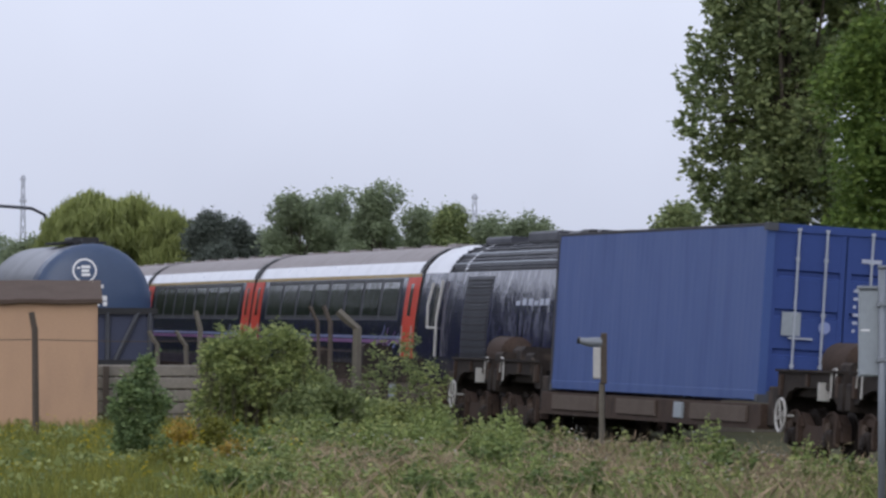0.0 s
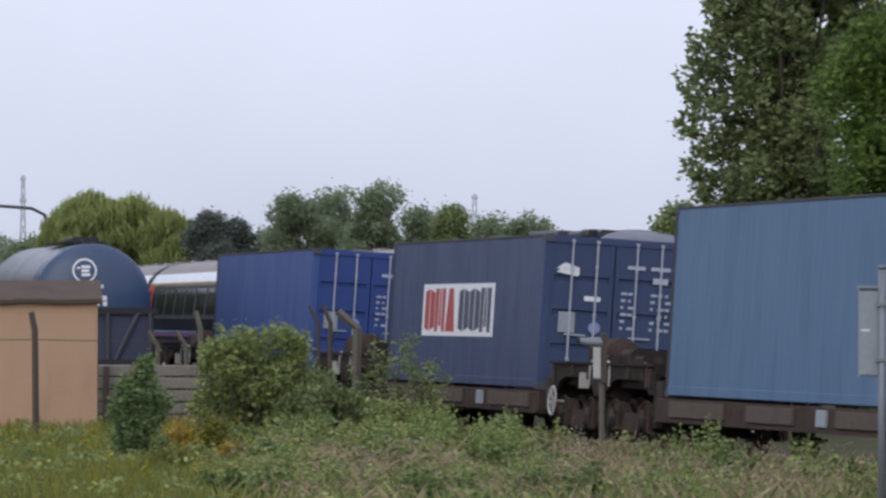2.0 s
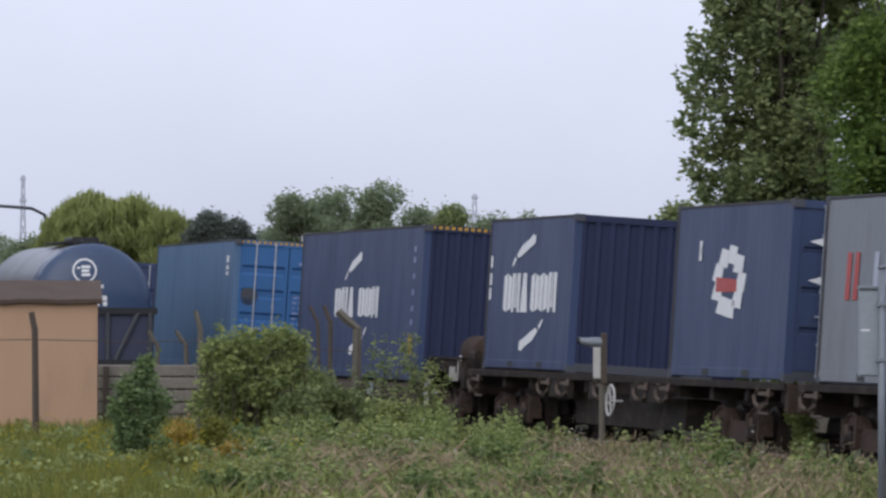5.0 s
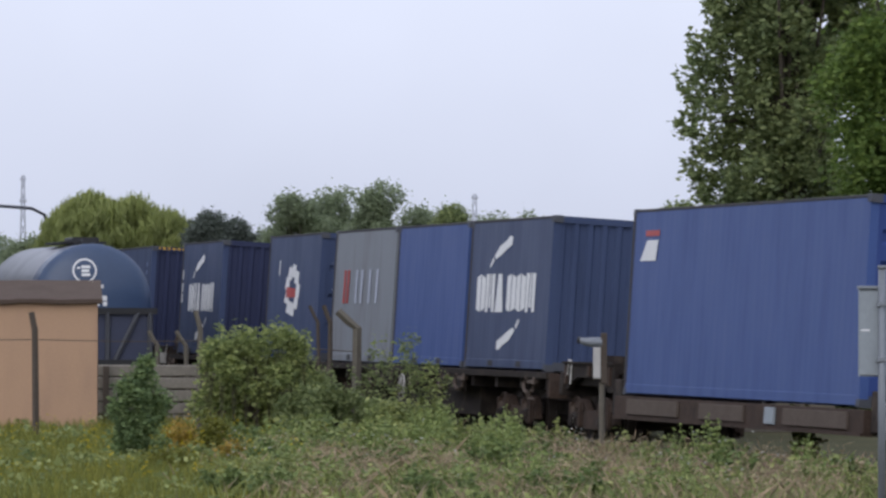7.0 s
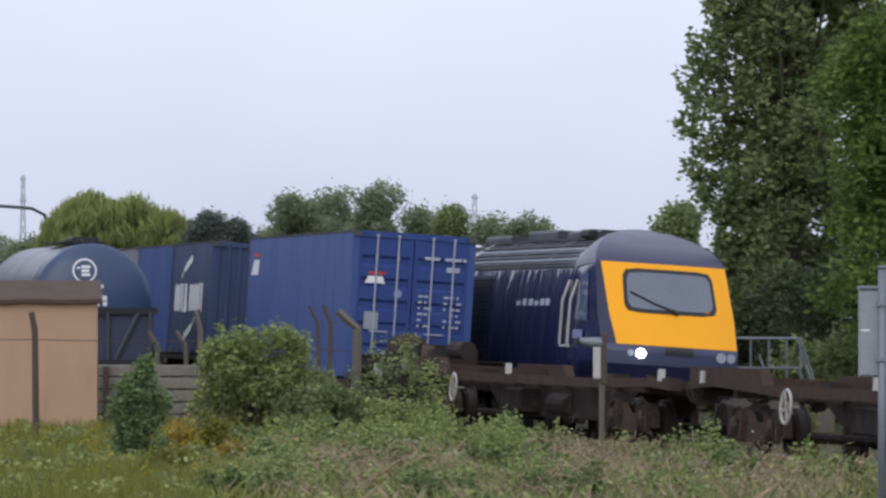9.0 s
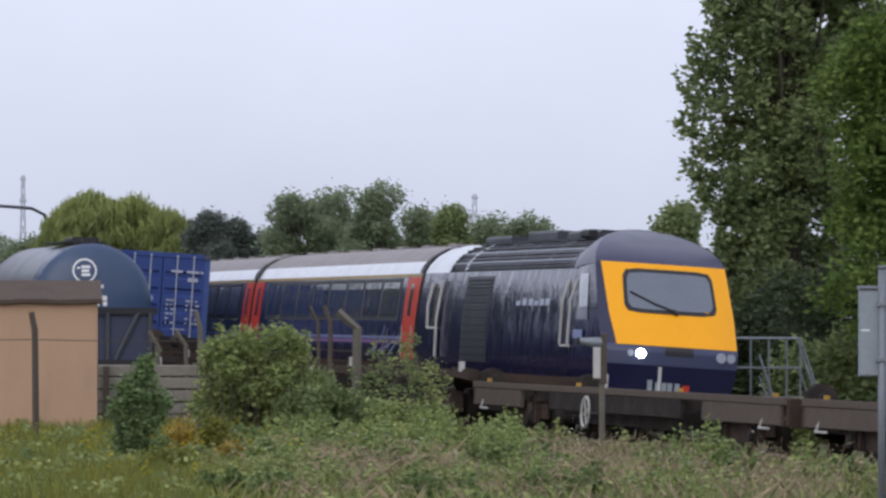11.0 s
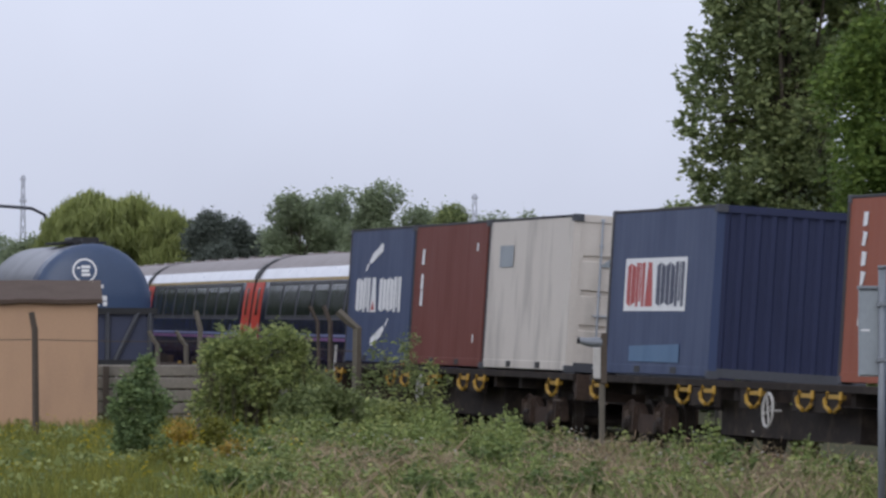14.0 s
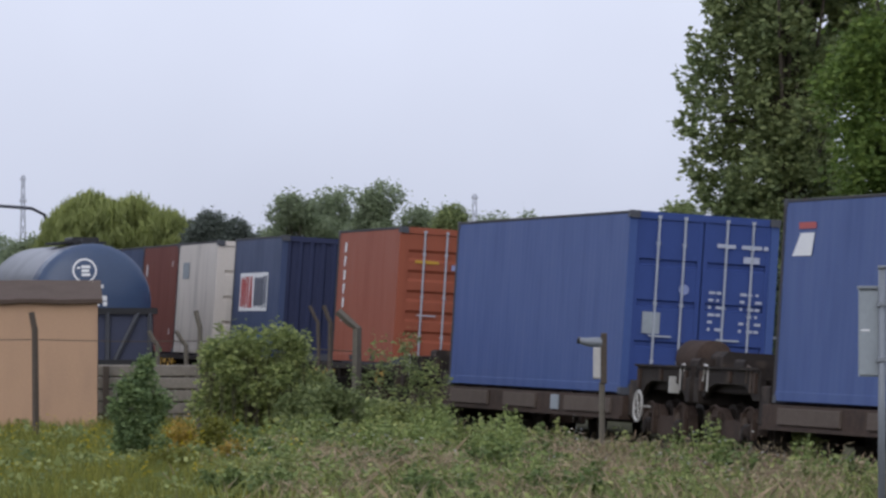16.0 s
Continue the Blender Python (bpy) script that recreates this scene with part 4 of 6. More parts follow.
def coach(s):
    """Passenger coach; x 0..22.6 from its far end."""
    L = 22.6
    c = thing("passenger_coach", "indigo passenger coach with red doors and silver roof", "railway coach", "express train", m=on_track(s, L, FAR_TRACK))
    for near in (True, False):
        part("body_side", skin(0, L, 0.98, 3.22, 0, 12, near), TRAIN_BLUE, c, "glossy indigo body side", True)
    # Roof in two tones: the flank's sky highlight is painted as a brighter strip.
    b = Build()
    edge = [(1.09, 3.49)]
    prof = ROOF[:2] + edge
    b.sheet(lambda x, p: (x, -p[0], p[1]), [0, L], prof)
    part("roof_flank", b, TRAIN_ROOF, c, "silver-grey roof flank", True)
    b = Build()
    b.sheet(lambda x, p: (x, p[0], p[1]), [0, L], prof)
    part("roof_flank", b, TRAIN_ROOF, c, "silver-grey roof flank", True)
    b = Build()
    b.sheet(lambda x, p: (x, p[0], p[1]), [0, L], [(-a, z) for a, z in edge + ROOF[2:]] + [(a, z) for a, z in reversed(edge + ROOF[2:5])])
    part("roof_centre", b, ROOF_TOP, c, "brown-grey roof top, darker than the flank", True)
    for k in range(7):
        b = Build()
        b.box(1.6 + 3.1 * k, 2.5 + 3.1 * k, -0.3, 0.3, 3.86, 3.94, 0.02)
        part("roof_vent", b, ROOF_TOP, c)
    for x in (0.0, L):
        b = Build()
        ring = [(-a, z) for a, z in SIDE + ROOF[1:]] + [(a, z) for a, z in reversed(SIDE + ROOF[1:-1])]
        b.add([(x, y, z) for y, z in ring], [tuple(range(len(ring)))])
        part("end_wall", b, BLACK, c)
    for sgn, x in ((-1, 0.0), (1, L)):
        b = Build()
        b.box(*sorted((x, x + sgn * 0.22)), -0.55, 0.55, 1.1, 3.1, 0.06)
        part("gangway", b, BLACK, c, "black corridor connection")
    # Black roof ends paint in the shade of the gap between coaches.
    for xa, xb in ((0.0, 0.34), (L - 0.34, L)):
        b = Build()
        b.sheet(lambda x, p: (x, p[0] * 1.012, p[1] + 0.012), [xa, xb], [(-a, z) for a, z in ROOF] + [(a, z) for a, z in reversed(ROOF[:-1])])
        part("gap_shade_band", b, BLACK, c, "black band standing for the dark gap between coaches", True)
    part("cantrail_line", skin(0.1, L - 0.1, 3.15, 3.215, 0.006, 1), TRAIN_GOLD, c, "dull gold roofline stripe")
    part("skirt_stripe", skin(1.3, L - 1.3, 1.70, 1.78, 0.006, 1), TRAIN_PINK, c)
    part("skirt_stripe", skin(1.3, L - 1.3, 1.80, 1.86, 0.006, 1), TRAIN_SKY, c)
    for k in range(7):
        x0, z0, bend = L - 5.6 + 0.42 * k, 1.40 + 0.08 * (k % 3), 0.12 + 0.05 * (k % 4)
        b = Build()

        def curl(u, v, x0=x0, z0=z0, bend=bend):
            z = z0 + v + bend * u * u * 1.6 + 0.06 * math.sin(4 * u)
            return (x0 + u, -(half_width(z) + 0.006), z)
        b.sheet(curl, [0, 0.25, 0.5, 0.75, 1.0, 1.25], [0, 0.055])
        part("swirl_stripe", b, TRAIN_PINK if k % 2 else TRAIN_SKY, c)
    for x0, x1 in ((0.0, 1.4), (L - 1.5, L)):
        part("vestibule_panel", skin(x0, x1, 1.0, 3.14, 0.007, 6), TRAIN_RED, c, "red vestibule end panel")
    for x in (0.28, L - 1.28):
        d = part("door", skin(x, x + 0.95, 1.02, 3.14, 0.012, 6), TRAIN_RED, c, "red slam door with drop window")
        part("door_window", skin(x + 0.32, x + 0.66, 2.3, 3.0, 0.02, 3), GLASS_DARK, d)
        for dx in (-0.09, 1.04):
            b = Build()
            b.tube([(x + dx, -1.40, 1.45), (x + dx, -1.40, 2.1)], 0.012, seg=5)
            part("handrail", b, WHITE_STEEL, d, "pale grab rail")
    n = 8
    part("window_band", skin(2.2, 20.5, 2.20, 3.13, 0.005, 5), LOUVRE, c, "dark window band")
    for k in range(n):
        x = 2.35 + k * 2.27
        f = part("window", skin(x, x + 2.08, 2.24, 3.10, 0.008, 5), BLACK, c)
        part("pane", skin(x + 0.07, x + 2.01, 2.31, 3.04, 0.014, 4), GLASS_DARK, f, "dark tinted pane")
    b = Build()
    for x0, x1 in ((6.3, 8.6), (9.0, 11.4), (12.0, 13.4), (14.0, 16.2)):
        b.box(x0, x1, -1.2, 1.2, 0.42, 1.0, 0.05)
    part("underframe_boxes", b, BOGIE, c)
    b = Build()
    b.box(0.1, L - 0.1, -1.24, 1.24, 0.92, 1.02)
    part("solebar", b, CHASSIS, c)
    for x in (3.3, L - 3.3):
        train_bogie(c, x)
    return c


HST = 12.4
for k in range(4):
    coach(HST - 0.05 - 22.6 - 22.95 * k)


def nose_x(y, z):
    """How far forward the cab front reaches."""
    rake = 0.0 if z < 1.75 else 0.72 * (z - 1.75) if z < 3.35 else 1.152 + 1.1 * (z - 3.35) + 2.6 * (z - 3.35) ** 2
    return 17.10 - rake - 0.30 * (abs(y) / 1.37) ** 3 - (0.15 * (1.48 - z) if z < 1.48 else 0)


def nose_half(z):
    """The cab's half width, narrowing to the crown of the dome."""
    if z <= 3.30:
        pts = ((0.9, 1.20), (1.5, 1.29), (2.4, 1.31), (3.30, 1.25))
        for (p, a), (q, b_) in zip(pts, pts[1:]):
            if z <= q:
                return a + (b_ - a) * (z - p) / (q - p)
    return 1.25 * math.sqrt(max(1 - ((z - 3.30) / 0.74) ** 2, 0.0))


def cab_patch(z0, z1, u0=-1.0, u1=1.0, off=0.0, nz=8, nu=14, slant=0.0):
    """A piece of the cab front; slant moves its near edge inward at the foot."""
    b = Build()

    def at(f, z):
        near = u0 + slant * (z1 - z) / (z1 - z0)
        y = (near + (u1 - near) * f) * nose_half(z)
        return (nose_x(y, z) + off, y, z)
    return b.sheet(at, [i / nu for i in range(nu + 1)], [z0 + (z1 - z0) * j / nz for j in range(nz + 1)])


def rounded_patch(z0, z1, u0, u1, off, r=0.16):
    """A round-cornered panel on the cab front."""
    b = Build()
    uc, zc, hu, hz = (u0 + u1) / 2, (z0 + z1) / 2, (u1 - u0) / 2, (z1 - z0) / 2
    rings = []
    for f in (0.0, 0.5, 1.0):
        ring = []
        for i in range(32):
            a = 6.28318 * i / 32
            k = (abs(math.cos(a)) ** 9 + abs(math.sin(a)) ** 9) ** (-1 / 9)
            u, z = uc + f * hu * k * math.cos(a), zc + f * hz * k * math.sin(a)
            y = u * nose_half(z)
            ring.append((nose_x(y, z) + off, y, z))
        rings.append(ring)
    v = [rings[0][0]] + rings[1] + rings[2]
    fc = [(0, 1 + i, 1 + (i + 1) % 32) for i in range(32)] + [(1 + i, 33 + i, 33 + (i + 1) % 32, 1 + (i + 1) % 32) for i in range(32)]
    return b.add(v, fc)


def power_car():
    c = thing("diesel_power_car", "indigo diesel power car with yellow cab front, one headlamp lit", "locomotive", "express train", m=on_track(HST, 17.4, FAR_TRACK))
    X1 = 16.2
    zs = [0.98, 1.25, 1.48, 1.6, 1.75, 2.1, 2.5, 2.9, 3.22]
    zc_ = zs + [3.3]
    for sg in (-1, 1):
        b = Build()
        b.sheet(lambda x, z: (x, sg * half_width(z), z), [0.15, 4, 8, 12, 14.4], zs)
        part("body_side", b, TRAIN_BLUE, c, "glossy indigo body side", True)
        b = Build()
        b.sheet(lambda t, z: ((1 - t) * 14.4 + t * nose_x(nose_half(z), z), sg * ((1 - t) * half_width(z) + t * nose_half(z)), z), [0, 0.5, 0.85, 1.0], zc_)
        part("cab_side", b, TRAIN_BLUE, c, "glossy indigo cab side", True)
    b = Build()
    roof = [(-a, z) for a, z in ROOF] + [(a, z) for a, z in reversed(ROOF[:-1])]
    b.sheet(lambda x, p: (x, p[0], p[1]), [0.15, 2.6], roof)
    part("roof_end", b, TRAIN_ROOF, c, "silver-grey roof section", True)
    b = Build()
    b.sheet(lambda x, p: (x, p[0] * 0.97, p[1] - 0.03), [2.6, 14.0], roof)
    part("roof_recess", b, LOUVRE, c, "dark roof grille area", True)
    for x in (2.6, 4.2, 6.4, 9.0, 11.5, 13.7):
        b = Build()
        b.sheet(lambda t, p: (x + t, p[0] * 1.012, p[1] * 1.005 + 0.01), [0, 0.16], roof)
        part("roof_rib", b, TRAIN_ROOF if x < 5 else LOUVRE, c, "pale roof rib")
    for k, (a, z) in enumerate(((1.245, 3.26), (1.22, 3.33), (1.185, 3.40), (1.13, 3.47), (1.07, 3.54), (1.0, 3.61), (0.90, 3.69), (0.78, 3.76), (0.64, 3.83))):
        b = Build()
        b.tube([(2.7, -a, z), (13.9, -a, z)], 0.018, seg=5)
        part("roof_grille_bar", b, GALV if k in (2, 5) else LOUVRE if k % 2 else BLACK, c)
    b = Build()
    b.tube([(14.0, 1.15 * math.sin(a), 3.25 + 0.70 * math.cos(a)) for a in (-1.2, -0.9, -0.6, -0.3, 0.0, 0.3, 0.6, 0.9, 1.2)], 0.05, seg=6)
    part("dome_seam", b, BLACK, c, "black seal behind the cab dome")
    for x, y in ((12.2, -0.45), (13.0, 0.0)):
        b = Build()
        b.box(x, x + 0.7, y - 0.3, y + 0.3, 3.86, 4.02, 0.04)
        part("horn_cowl", b, BLACK, c)
    for x0, x1, h in ((3.0, 5.4, 0.1), (7.0, 9.6, 0.16), (10.5, 13.2, 0.12)):
        b = Build()
        b.box(x0, x1, -0.6, 0.6, 3.82, 3.9 + h, 0.05)
        part("roof_hatch", b, LOUVRE, c)
    # cab dome
    b = Build()

    def dome(t, u):
        a = u * math.pi / 2
        y1, z1 = 1.25 * math.sin(a), 3.22 + 0.68 * math.cos(a)
        zt = 3.30 + 0.74 * math.cos(a) * 0.999
        y2 = 1.25 * math.sin(a)
        x2 = nose_x(y2, zt)
        return (14.0 + t * (x2 - 14.0), y1 + t * (y2 - y1), z1 + (zt - z1) * min(t * 1.8, 1))
    b.sheet(dome, [0, 0.25, 0.5, 0.75, 1.0], [-1 + i / 10 for i in range(21)])
    part("cab_roof", b, TRAIN_DOME, c, "domed indigo cab roof", True)
    part("nose_brow", cab_patch(3.34, 4.035, nz=10), TRAIN_DOME, c, "indigo brow above the windscreen", True)
    part("front_surround", cab_patch(1.83, 3.36, -1.0, 1.0), TRAIN_BLUE, c, "indigo edge of the cab front", True)
    part("front_panel", cab_patch(1.83, 3.36, -0.93, 0.99, 0.012, slant=0.13), TRAIN_YELLOW, c, "bright warning-yellow front panel", True)
    part("lamp_band", cab_patch(1.47, 1.83), TRAIN_GREY, c, "slate lamp band", True)
    part("lower_front", cab_patch(0.92, 1.47), TRAIN_BLUE, c, "indigo lower fairing", True)
    f = part("windscreen_seal", rounded_patch(2.43, 3.26, -0.64, 0.73, 0.022), BLACK, c, "black rubber windscreen seal")
    part("windscreen", rounded_patch(2.50, 3.19, -0.585, 0.675, 0.032), GLASS_SKY, f, "wide windscreen, the sky's reflection in its colour")

    def nose_pt(u, z, off=0.05):
        y = u * nose_half(z)
        return (nose_x(y, z) + off, y, z)
    b = Build()
    b.tube([nose_pt(0.05, 2.50), nose_pt(-0.22, 2.62), nose_pt(-0.55, 2.82)], 0.02, seg=5)
    b.tube([nose_pt(0.05, 2.50), nose_pt(0.12, 2.44)], 0.05, seg=6)
    part("wiper", b, BLACK, f)
    for u, r, m_, lab in ((-0.62, 0.062, LAMP_OFF, "unlit lamp"), (-0.47, 0.082, LAMP_ON, "lit round headlamp"), (0.72, 0.095, LAMP_OFF, "unlit round headlamp"), (0.88, 0.085, LAMP_OFF, "unlit lamp")):
        p = Vector(nose_pt(u, 1.68, 0.0))
        b = Build()
        b.tube([p - Vector((0.05, 0, 0)), p + Vector((0.03, 0, 0))], r, seg=24)
        part("headlamp", b, m_, c, lab)
    part("horn_grille", cab_patch(1.66, 1.82, -0.12, 0.30, 0.012), BLACK, c)
    for k, u in enumerate((-0.36, -0.24, -0.14, -0.05, 0.06)):
        part("logo_slab", cab_patch(0.98, 1.16 if k else 1.2, u, u + 0.075, 0.01, 2, 2), CABINET, c, "pale logo slab")
    part("logo_spot", cab_patch(1.0, 1.13, 0.18, 0.29, 0.01, 2, 4), TRAIN_RED, c, "dull red logo spot")
    # side detail
    d = part("rear_door", skin(1.3, 2.5, 1.15, 3.1, 0.008), TRAIN_BLUE, c, "indigo guard's door")
    part("door_window", skin(1.6, 2.3, 2.1, 2.95, 0.014), GLASS_DARK, d)
    b = Build()
    for x, z0, z1 in ((1.5, 2.05, 3.0), (2.45, 1.45, 3.05)):
        b.tube([(x, -1.43, z0), (x, -1.44, (z0 + z1) / 2), (x, -1.34, z1)], 0.03, seg=6)
    b.tube([(1.5, -1.42, 2.05), (2.45, -1.42, 2.05)], 0.03, seg=6)
    part("door_rail", b, WHITE_STEEL, d, "pale grab rail")
    g_ = part("side_grille", skin(4.7, 7.2, 1.38, 3.12, 0.008), LOUVRE, c, "dark louvred radiator grille")
    for k in range(22):
        z = 1.43 + 0.076 * k
        b = Build()
        b.box(4.8, 7.1, -half_width(z) - 0.035, -half_width(z) - 0.005, z, z + 0.03)
        part("louvre", b, BLACK if k % 2 else LOUVRE, g_)
    # Pale bars painted on for broken reflections in the body side.
    for x0 in (9.6, 10.15, 10.7, 11.2, 11.7, 12.15):
        part("glint_bar", skin(x0, x0 + 0.36, 2.52, 2.61 + 0.04 * (int(x0 * 10) % 2), 0.006, 1), MARK_PALE, c)
    cd = part("cab_door", skin(14.0, 14.4, 1.1, 3.1, 0.006), TRAIN_BLUE, c)
    b = Build()
    for x in (13.95, 14.6):
        b.tube([(x, -1.40, 1.75), (x, -1.43, 1.8), (x, -1.42, 2.6), (x, -1.30, 3.0)], 0.028, seg=6)
    b.tube([(13.95, -1.40, 1.75), (14.6, -1.40, 1.75)], 0.028, seg=6)
    part("cab_handrail", b, WHITE_STEEL, cd, "pale looped handrail")
    b = Build()

    def cabwin(t, z):
        x = 14.75 + t * (15.75 - 0.42 * (z - 2.2) - 14.75)
        tt = max((x - 14.4) / max(nose_x(nose_half(z), z) - 14.4, 0.1), 0)
        return (x, -((1 - tt) * half_width(z) + tt * nose_half(z)) - 0.012, z)
    b.sheet(cabwin, [0, 0.5, 1], [2.25, 2.5, 2.75, 3.0, 3.12])
    part("cab_window", b, GLASS_SKY, c, "cab side window")
    b = Build()
    b.box(14.8, 15.5, -1.385, -1.365, 1.9, 2.06)
    part("side_number_bar", b, TRAIN_SKY, c)
    b = Build()
    b.box(0.3, 16.2, -1.2, 1.2, 0.85, 1.0)
    b.box(6.4, 11.4, -1.22, 1.22, 0.38, 0.95, 0.05)
    part("underframe", b, BOGIE, c)
    b = Build()
    b.add([(0.14, y, z) for y, z in [(-a, z) for a, z in SIDE + ROOF[1:]] + [(a, z) for a, z in reversed(SIDE + ROOF[1:-1])]], [tuple(range(2 * len(SIDE + ROOF[1:]) - 1))])
    part("rear_wall", b, BLACK, c)
    for x in (3.2, 13.3):
        train_bogie(c, x)


power_car()


# ---- lineside things ----
def hut():
    h = thing("lineside_hut", "peach-rendered hut with a brown felt roof", "hut", m=pose(-8.3, 105.0, 0.0, 0, 0, 5))
    t = 0.12
    x0, x1, y0, y1, z1 = -2.2, 1.78, 0.0, 2.6, 2.44
    for q in ((x0, x1, y0, y0 + t), (x0, x1, y1 - t, y1), (x0, x0 + t, y0 + t, y1 - t), (x1 - t, x1, y0 + t, y1 - t)):
        b = Build()
        b.box(*q, -0.25, z1)
        part("wall", b, RENDER, h, "peach rendered wall")
    b = Build()
    rnd = random.Random(4)
    xs = [x0 - 0.1 + (x1 - x0 + 0.19) * i / 24 for i in range(25)]
    drop = [rnd.uniform(-0.012, 0.012) for _ in xs]
    v, f = [], []
    for x, d in zip(xs, drop):
        v += [(x, -0.12, 2.38 + d), (x, -0.12, 2.46 + d), (x, 1.3, 2.83 + d * 0.5), (x, 2.75, 2.46), (x, 2.75, 2.38)]
    for i in range(24):
        f += [(5 * i + k, 5 * i + 5 + k, 5 * i + 6 + k, 5 * i + 1 + k) for k in range(4)]
        f.append((5 * i + 4, 5 * i + 9, 5 * i + 5, 5 * i))
    f += [(0, 1, 2, 3, 4), (120, 124, 123, 122, 121)]
    b.add(v, f)
    part("roof", b, FELT, h, "brown felted roof")
    # Narrow black upright at the hut's right end.
    b = Build()
    b.box(x1 + 0.002, x1 + 0.07, 2.3, 2.38, 0, 2.3)
    part("dark_upright", b, BLACK, h)


hut()


def tank_wagon():
    """Stands on a siding this side of the goods line."""
    m = along(9.6, -4.32, 0.0)
    loc = m.translation
    t = thing("tank_wagon", "blue tank wagon with pale round badge, parked", "tank wagon", m=pose(loc.x, loc.y, 0.0, 0, 0, math.degrees(m.to_euler().z)))
    R, zc, L = 1.29, 2.42, 9.0
    b = Build()
    n = 40

    # The barrel's pale tone carries the light falling on its side.
    def barrel(x, a):
        return (x, R * math.sin(a), zc + R * math.cos(a))
    b.sheet(barrel, [-L, -L * 0.66, -L * 0.33, -0.9], [6.28318 * i / n for i in range(n + 1)])
    part("barrel", b, TANK_TOP, t, "barrel cladding, paled for its lit side", True)
    b = Build()
    b.sheet(barrel, [-0.9, -0.45, 0], [6.28318 * i / n for i in range(n + 1)])
    part("end_ring", b, TANK_BLUE, t, "blue barrel end", True)
    for e, x in ((1, 0.0), (-1, -L)):
        b = Build()
        b.sheet(lambda r, a: (x + e * 0.34 * math.sqrt(max(1 - r * r, 0)), R * r * math.sin(a), zc + R * r * math.cos(a)),
                [0.001, 0.3, 0.55, 0.75, 0.9, 0.97, 1.0], [6.28318 * i / n for i in range(n + 1)])
        part("dished_end", b, TANK_BLUE, t, "blue dished tank end", True)

    def on_end(y, z):
        r2 = min((y * y + (z - zc) ** 2) / (R * R), 1)
        return (0.012 + 0.34 * math.sqrt(1 - r2), y, z)
    b = Build()
    b.sheet(lambda a, r: on_end(-0.20 + r * math.cos(a), 3.12 + r * math.sin(a)), [6.28318 * i / 28 for i in range(29)], [0.225, 0.265])
    part("badge_ring", b, MARK_WHITE, t, "white ring badge")
    for y0, y1, z0, z1 in ((-0.27, -0.08, 3.17, 3.23), (-0.27, -0.10, 3.085, 3.145), (-0.27, -0.08, 3.00, 3.06), (-0.36, -0.29, 3.16, 3.20)):
        b = Build()
        b.sheet(lambda y, z: on_end(y, z), [y0, y1], [z0, z1])
        part("badge_bar", b, MARK_WHITE, t)
    for y0, y1, z0, z1 in ((-0.16, 0.02, 2.74, 2.82), (0.08, 0.20, 2.74, 2.82), (-0.4, -0.2, 2.74, 2.82), (0.06, 0.12, 2.36, 2.58), (0.14, 0.28, 2.47, 2.58), (0.19, 0.28, 2.36, 2.45), (-0.4, -0.06, 2.36, 2.58)):
        b = Build()
        b.sheet(lambda y, z: on_end(y, z), [y0, (y0 + y1) / 2, y1], [z0, z1])
        part("letter_bar", b, MARK_WHITE, t, "white lettering, illegible")
    b = Build()
    b.box(-0.75, -0.45, -0.16, 0.16, 3.68, 3.80, 0.03)
    b.box(-4.2, -1.4, -0.5, 0.5, 3.72, 3.77)
    b.box(-2.4, -1.1, -0.3, 0.3, 3.72, 3.86, 0.04)
    part("walkway", b, BLACK, t, "black top walkway and hatch")
    b = Build()
    b.box(-L - 0.2, 0.55, -0.95, 0.95, 0.98, 1.2, 0.02)
    part("frame", b, BLACK, t)
    # Dark sheet added below the saddle bar for the shade on the underframe.
    b = Build()
    b.box(0.36, 0.40, -1.20, 1.28, 1.05, 2.20, 0.01)
    part("shade_plate", b, MARK_NAVY, t, "dark navy sheet standing for the shaded underframe")
    for y0_, y1_ in ((-1.1, -1.1), (-0.35, -0.35), (0.28, 0.28), (0.40, 0.95), (1.2, 1.2)):
        b = Build()
        b.tube([(0.46, y0_, 1.10), (0.46, y1_, 2.22)], 0.055, seg=6)
        part("saddle_strut", b, RAIL_EDGE, t, "grimy dark saddle strut")
    b = Build()
    b.box(0.1, 0.50, -1.25, 1.36, 2.18, 2.32, 0.02)
    part("saddle_bar", b, BLACK, t)
    for x in (-1.4, -L + 1.2):
        bogie(t, x, 0.46, 2.0)


tank_wagon()
b = Build()
for side in (-0.75, 0.75):
    b.box(-60, 25, side - 0.035, side + 0.035, -0.14, 0.0)
msid = along(9.6, -4.32, 0.0)
single("rail", b, RAILSTEEL, "rusty siding rails under the parked tank wagon", "rail", "running rails", "structure",
       m=pose(msid.translation.x, msid.translation.y, 0, 0, 0, math.degrees(msid.to_euler().z)))

# low barrier of old sleepers beside the siding
barrier = thing("timber_barrier", "grey weathered timber barrier of stacked sleepers", "barrier", m=pose(-7.0, 110.5, 0.0, 0, 0, 4))
rb = random.Random(9)
for k in range(5):
    b = Build()
    z = -0.05 + 0.25 * k
    b.box(0.0 + rb.uniform(-0.05, 0.05), 2.6 + rb.uniform(-0.3, 0.2), -0.1 + rb.uniform(-0.03, 0.03), 0.13, z, z + 0.225, 0.02)
    part("sleeper", b, TIMBER, barrier)
for x in (0.25, 2.25):
    b = Build()
    b.box(x, x + 0.12, -0.2, -0.1, -0.2, 1.15)
    part("stake", b, POST_BROWN, barrier)


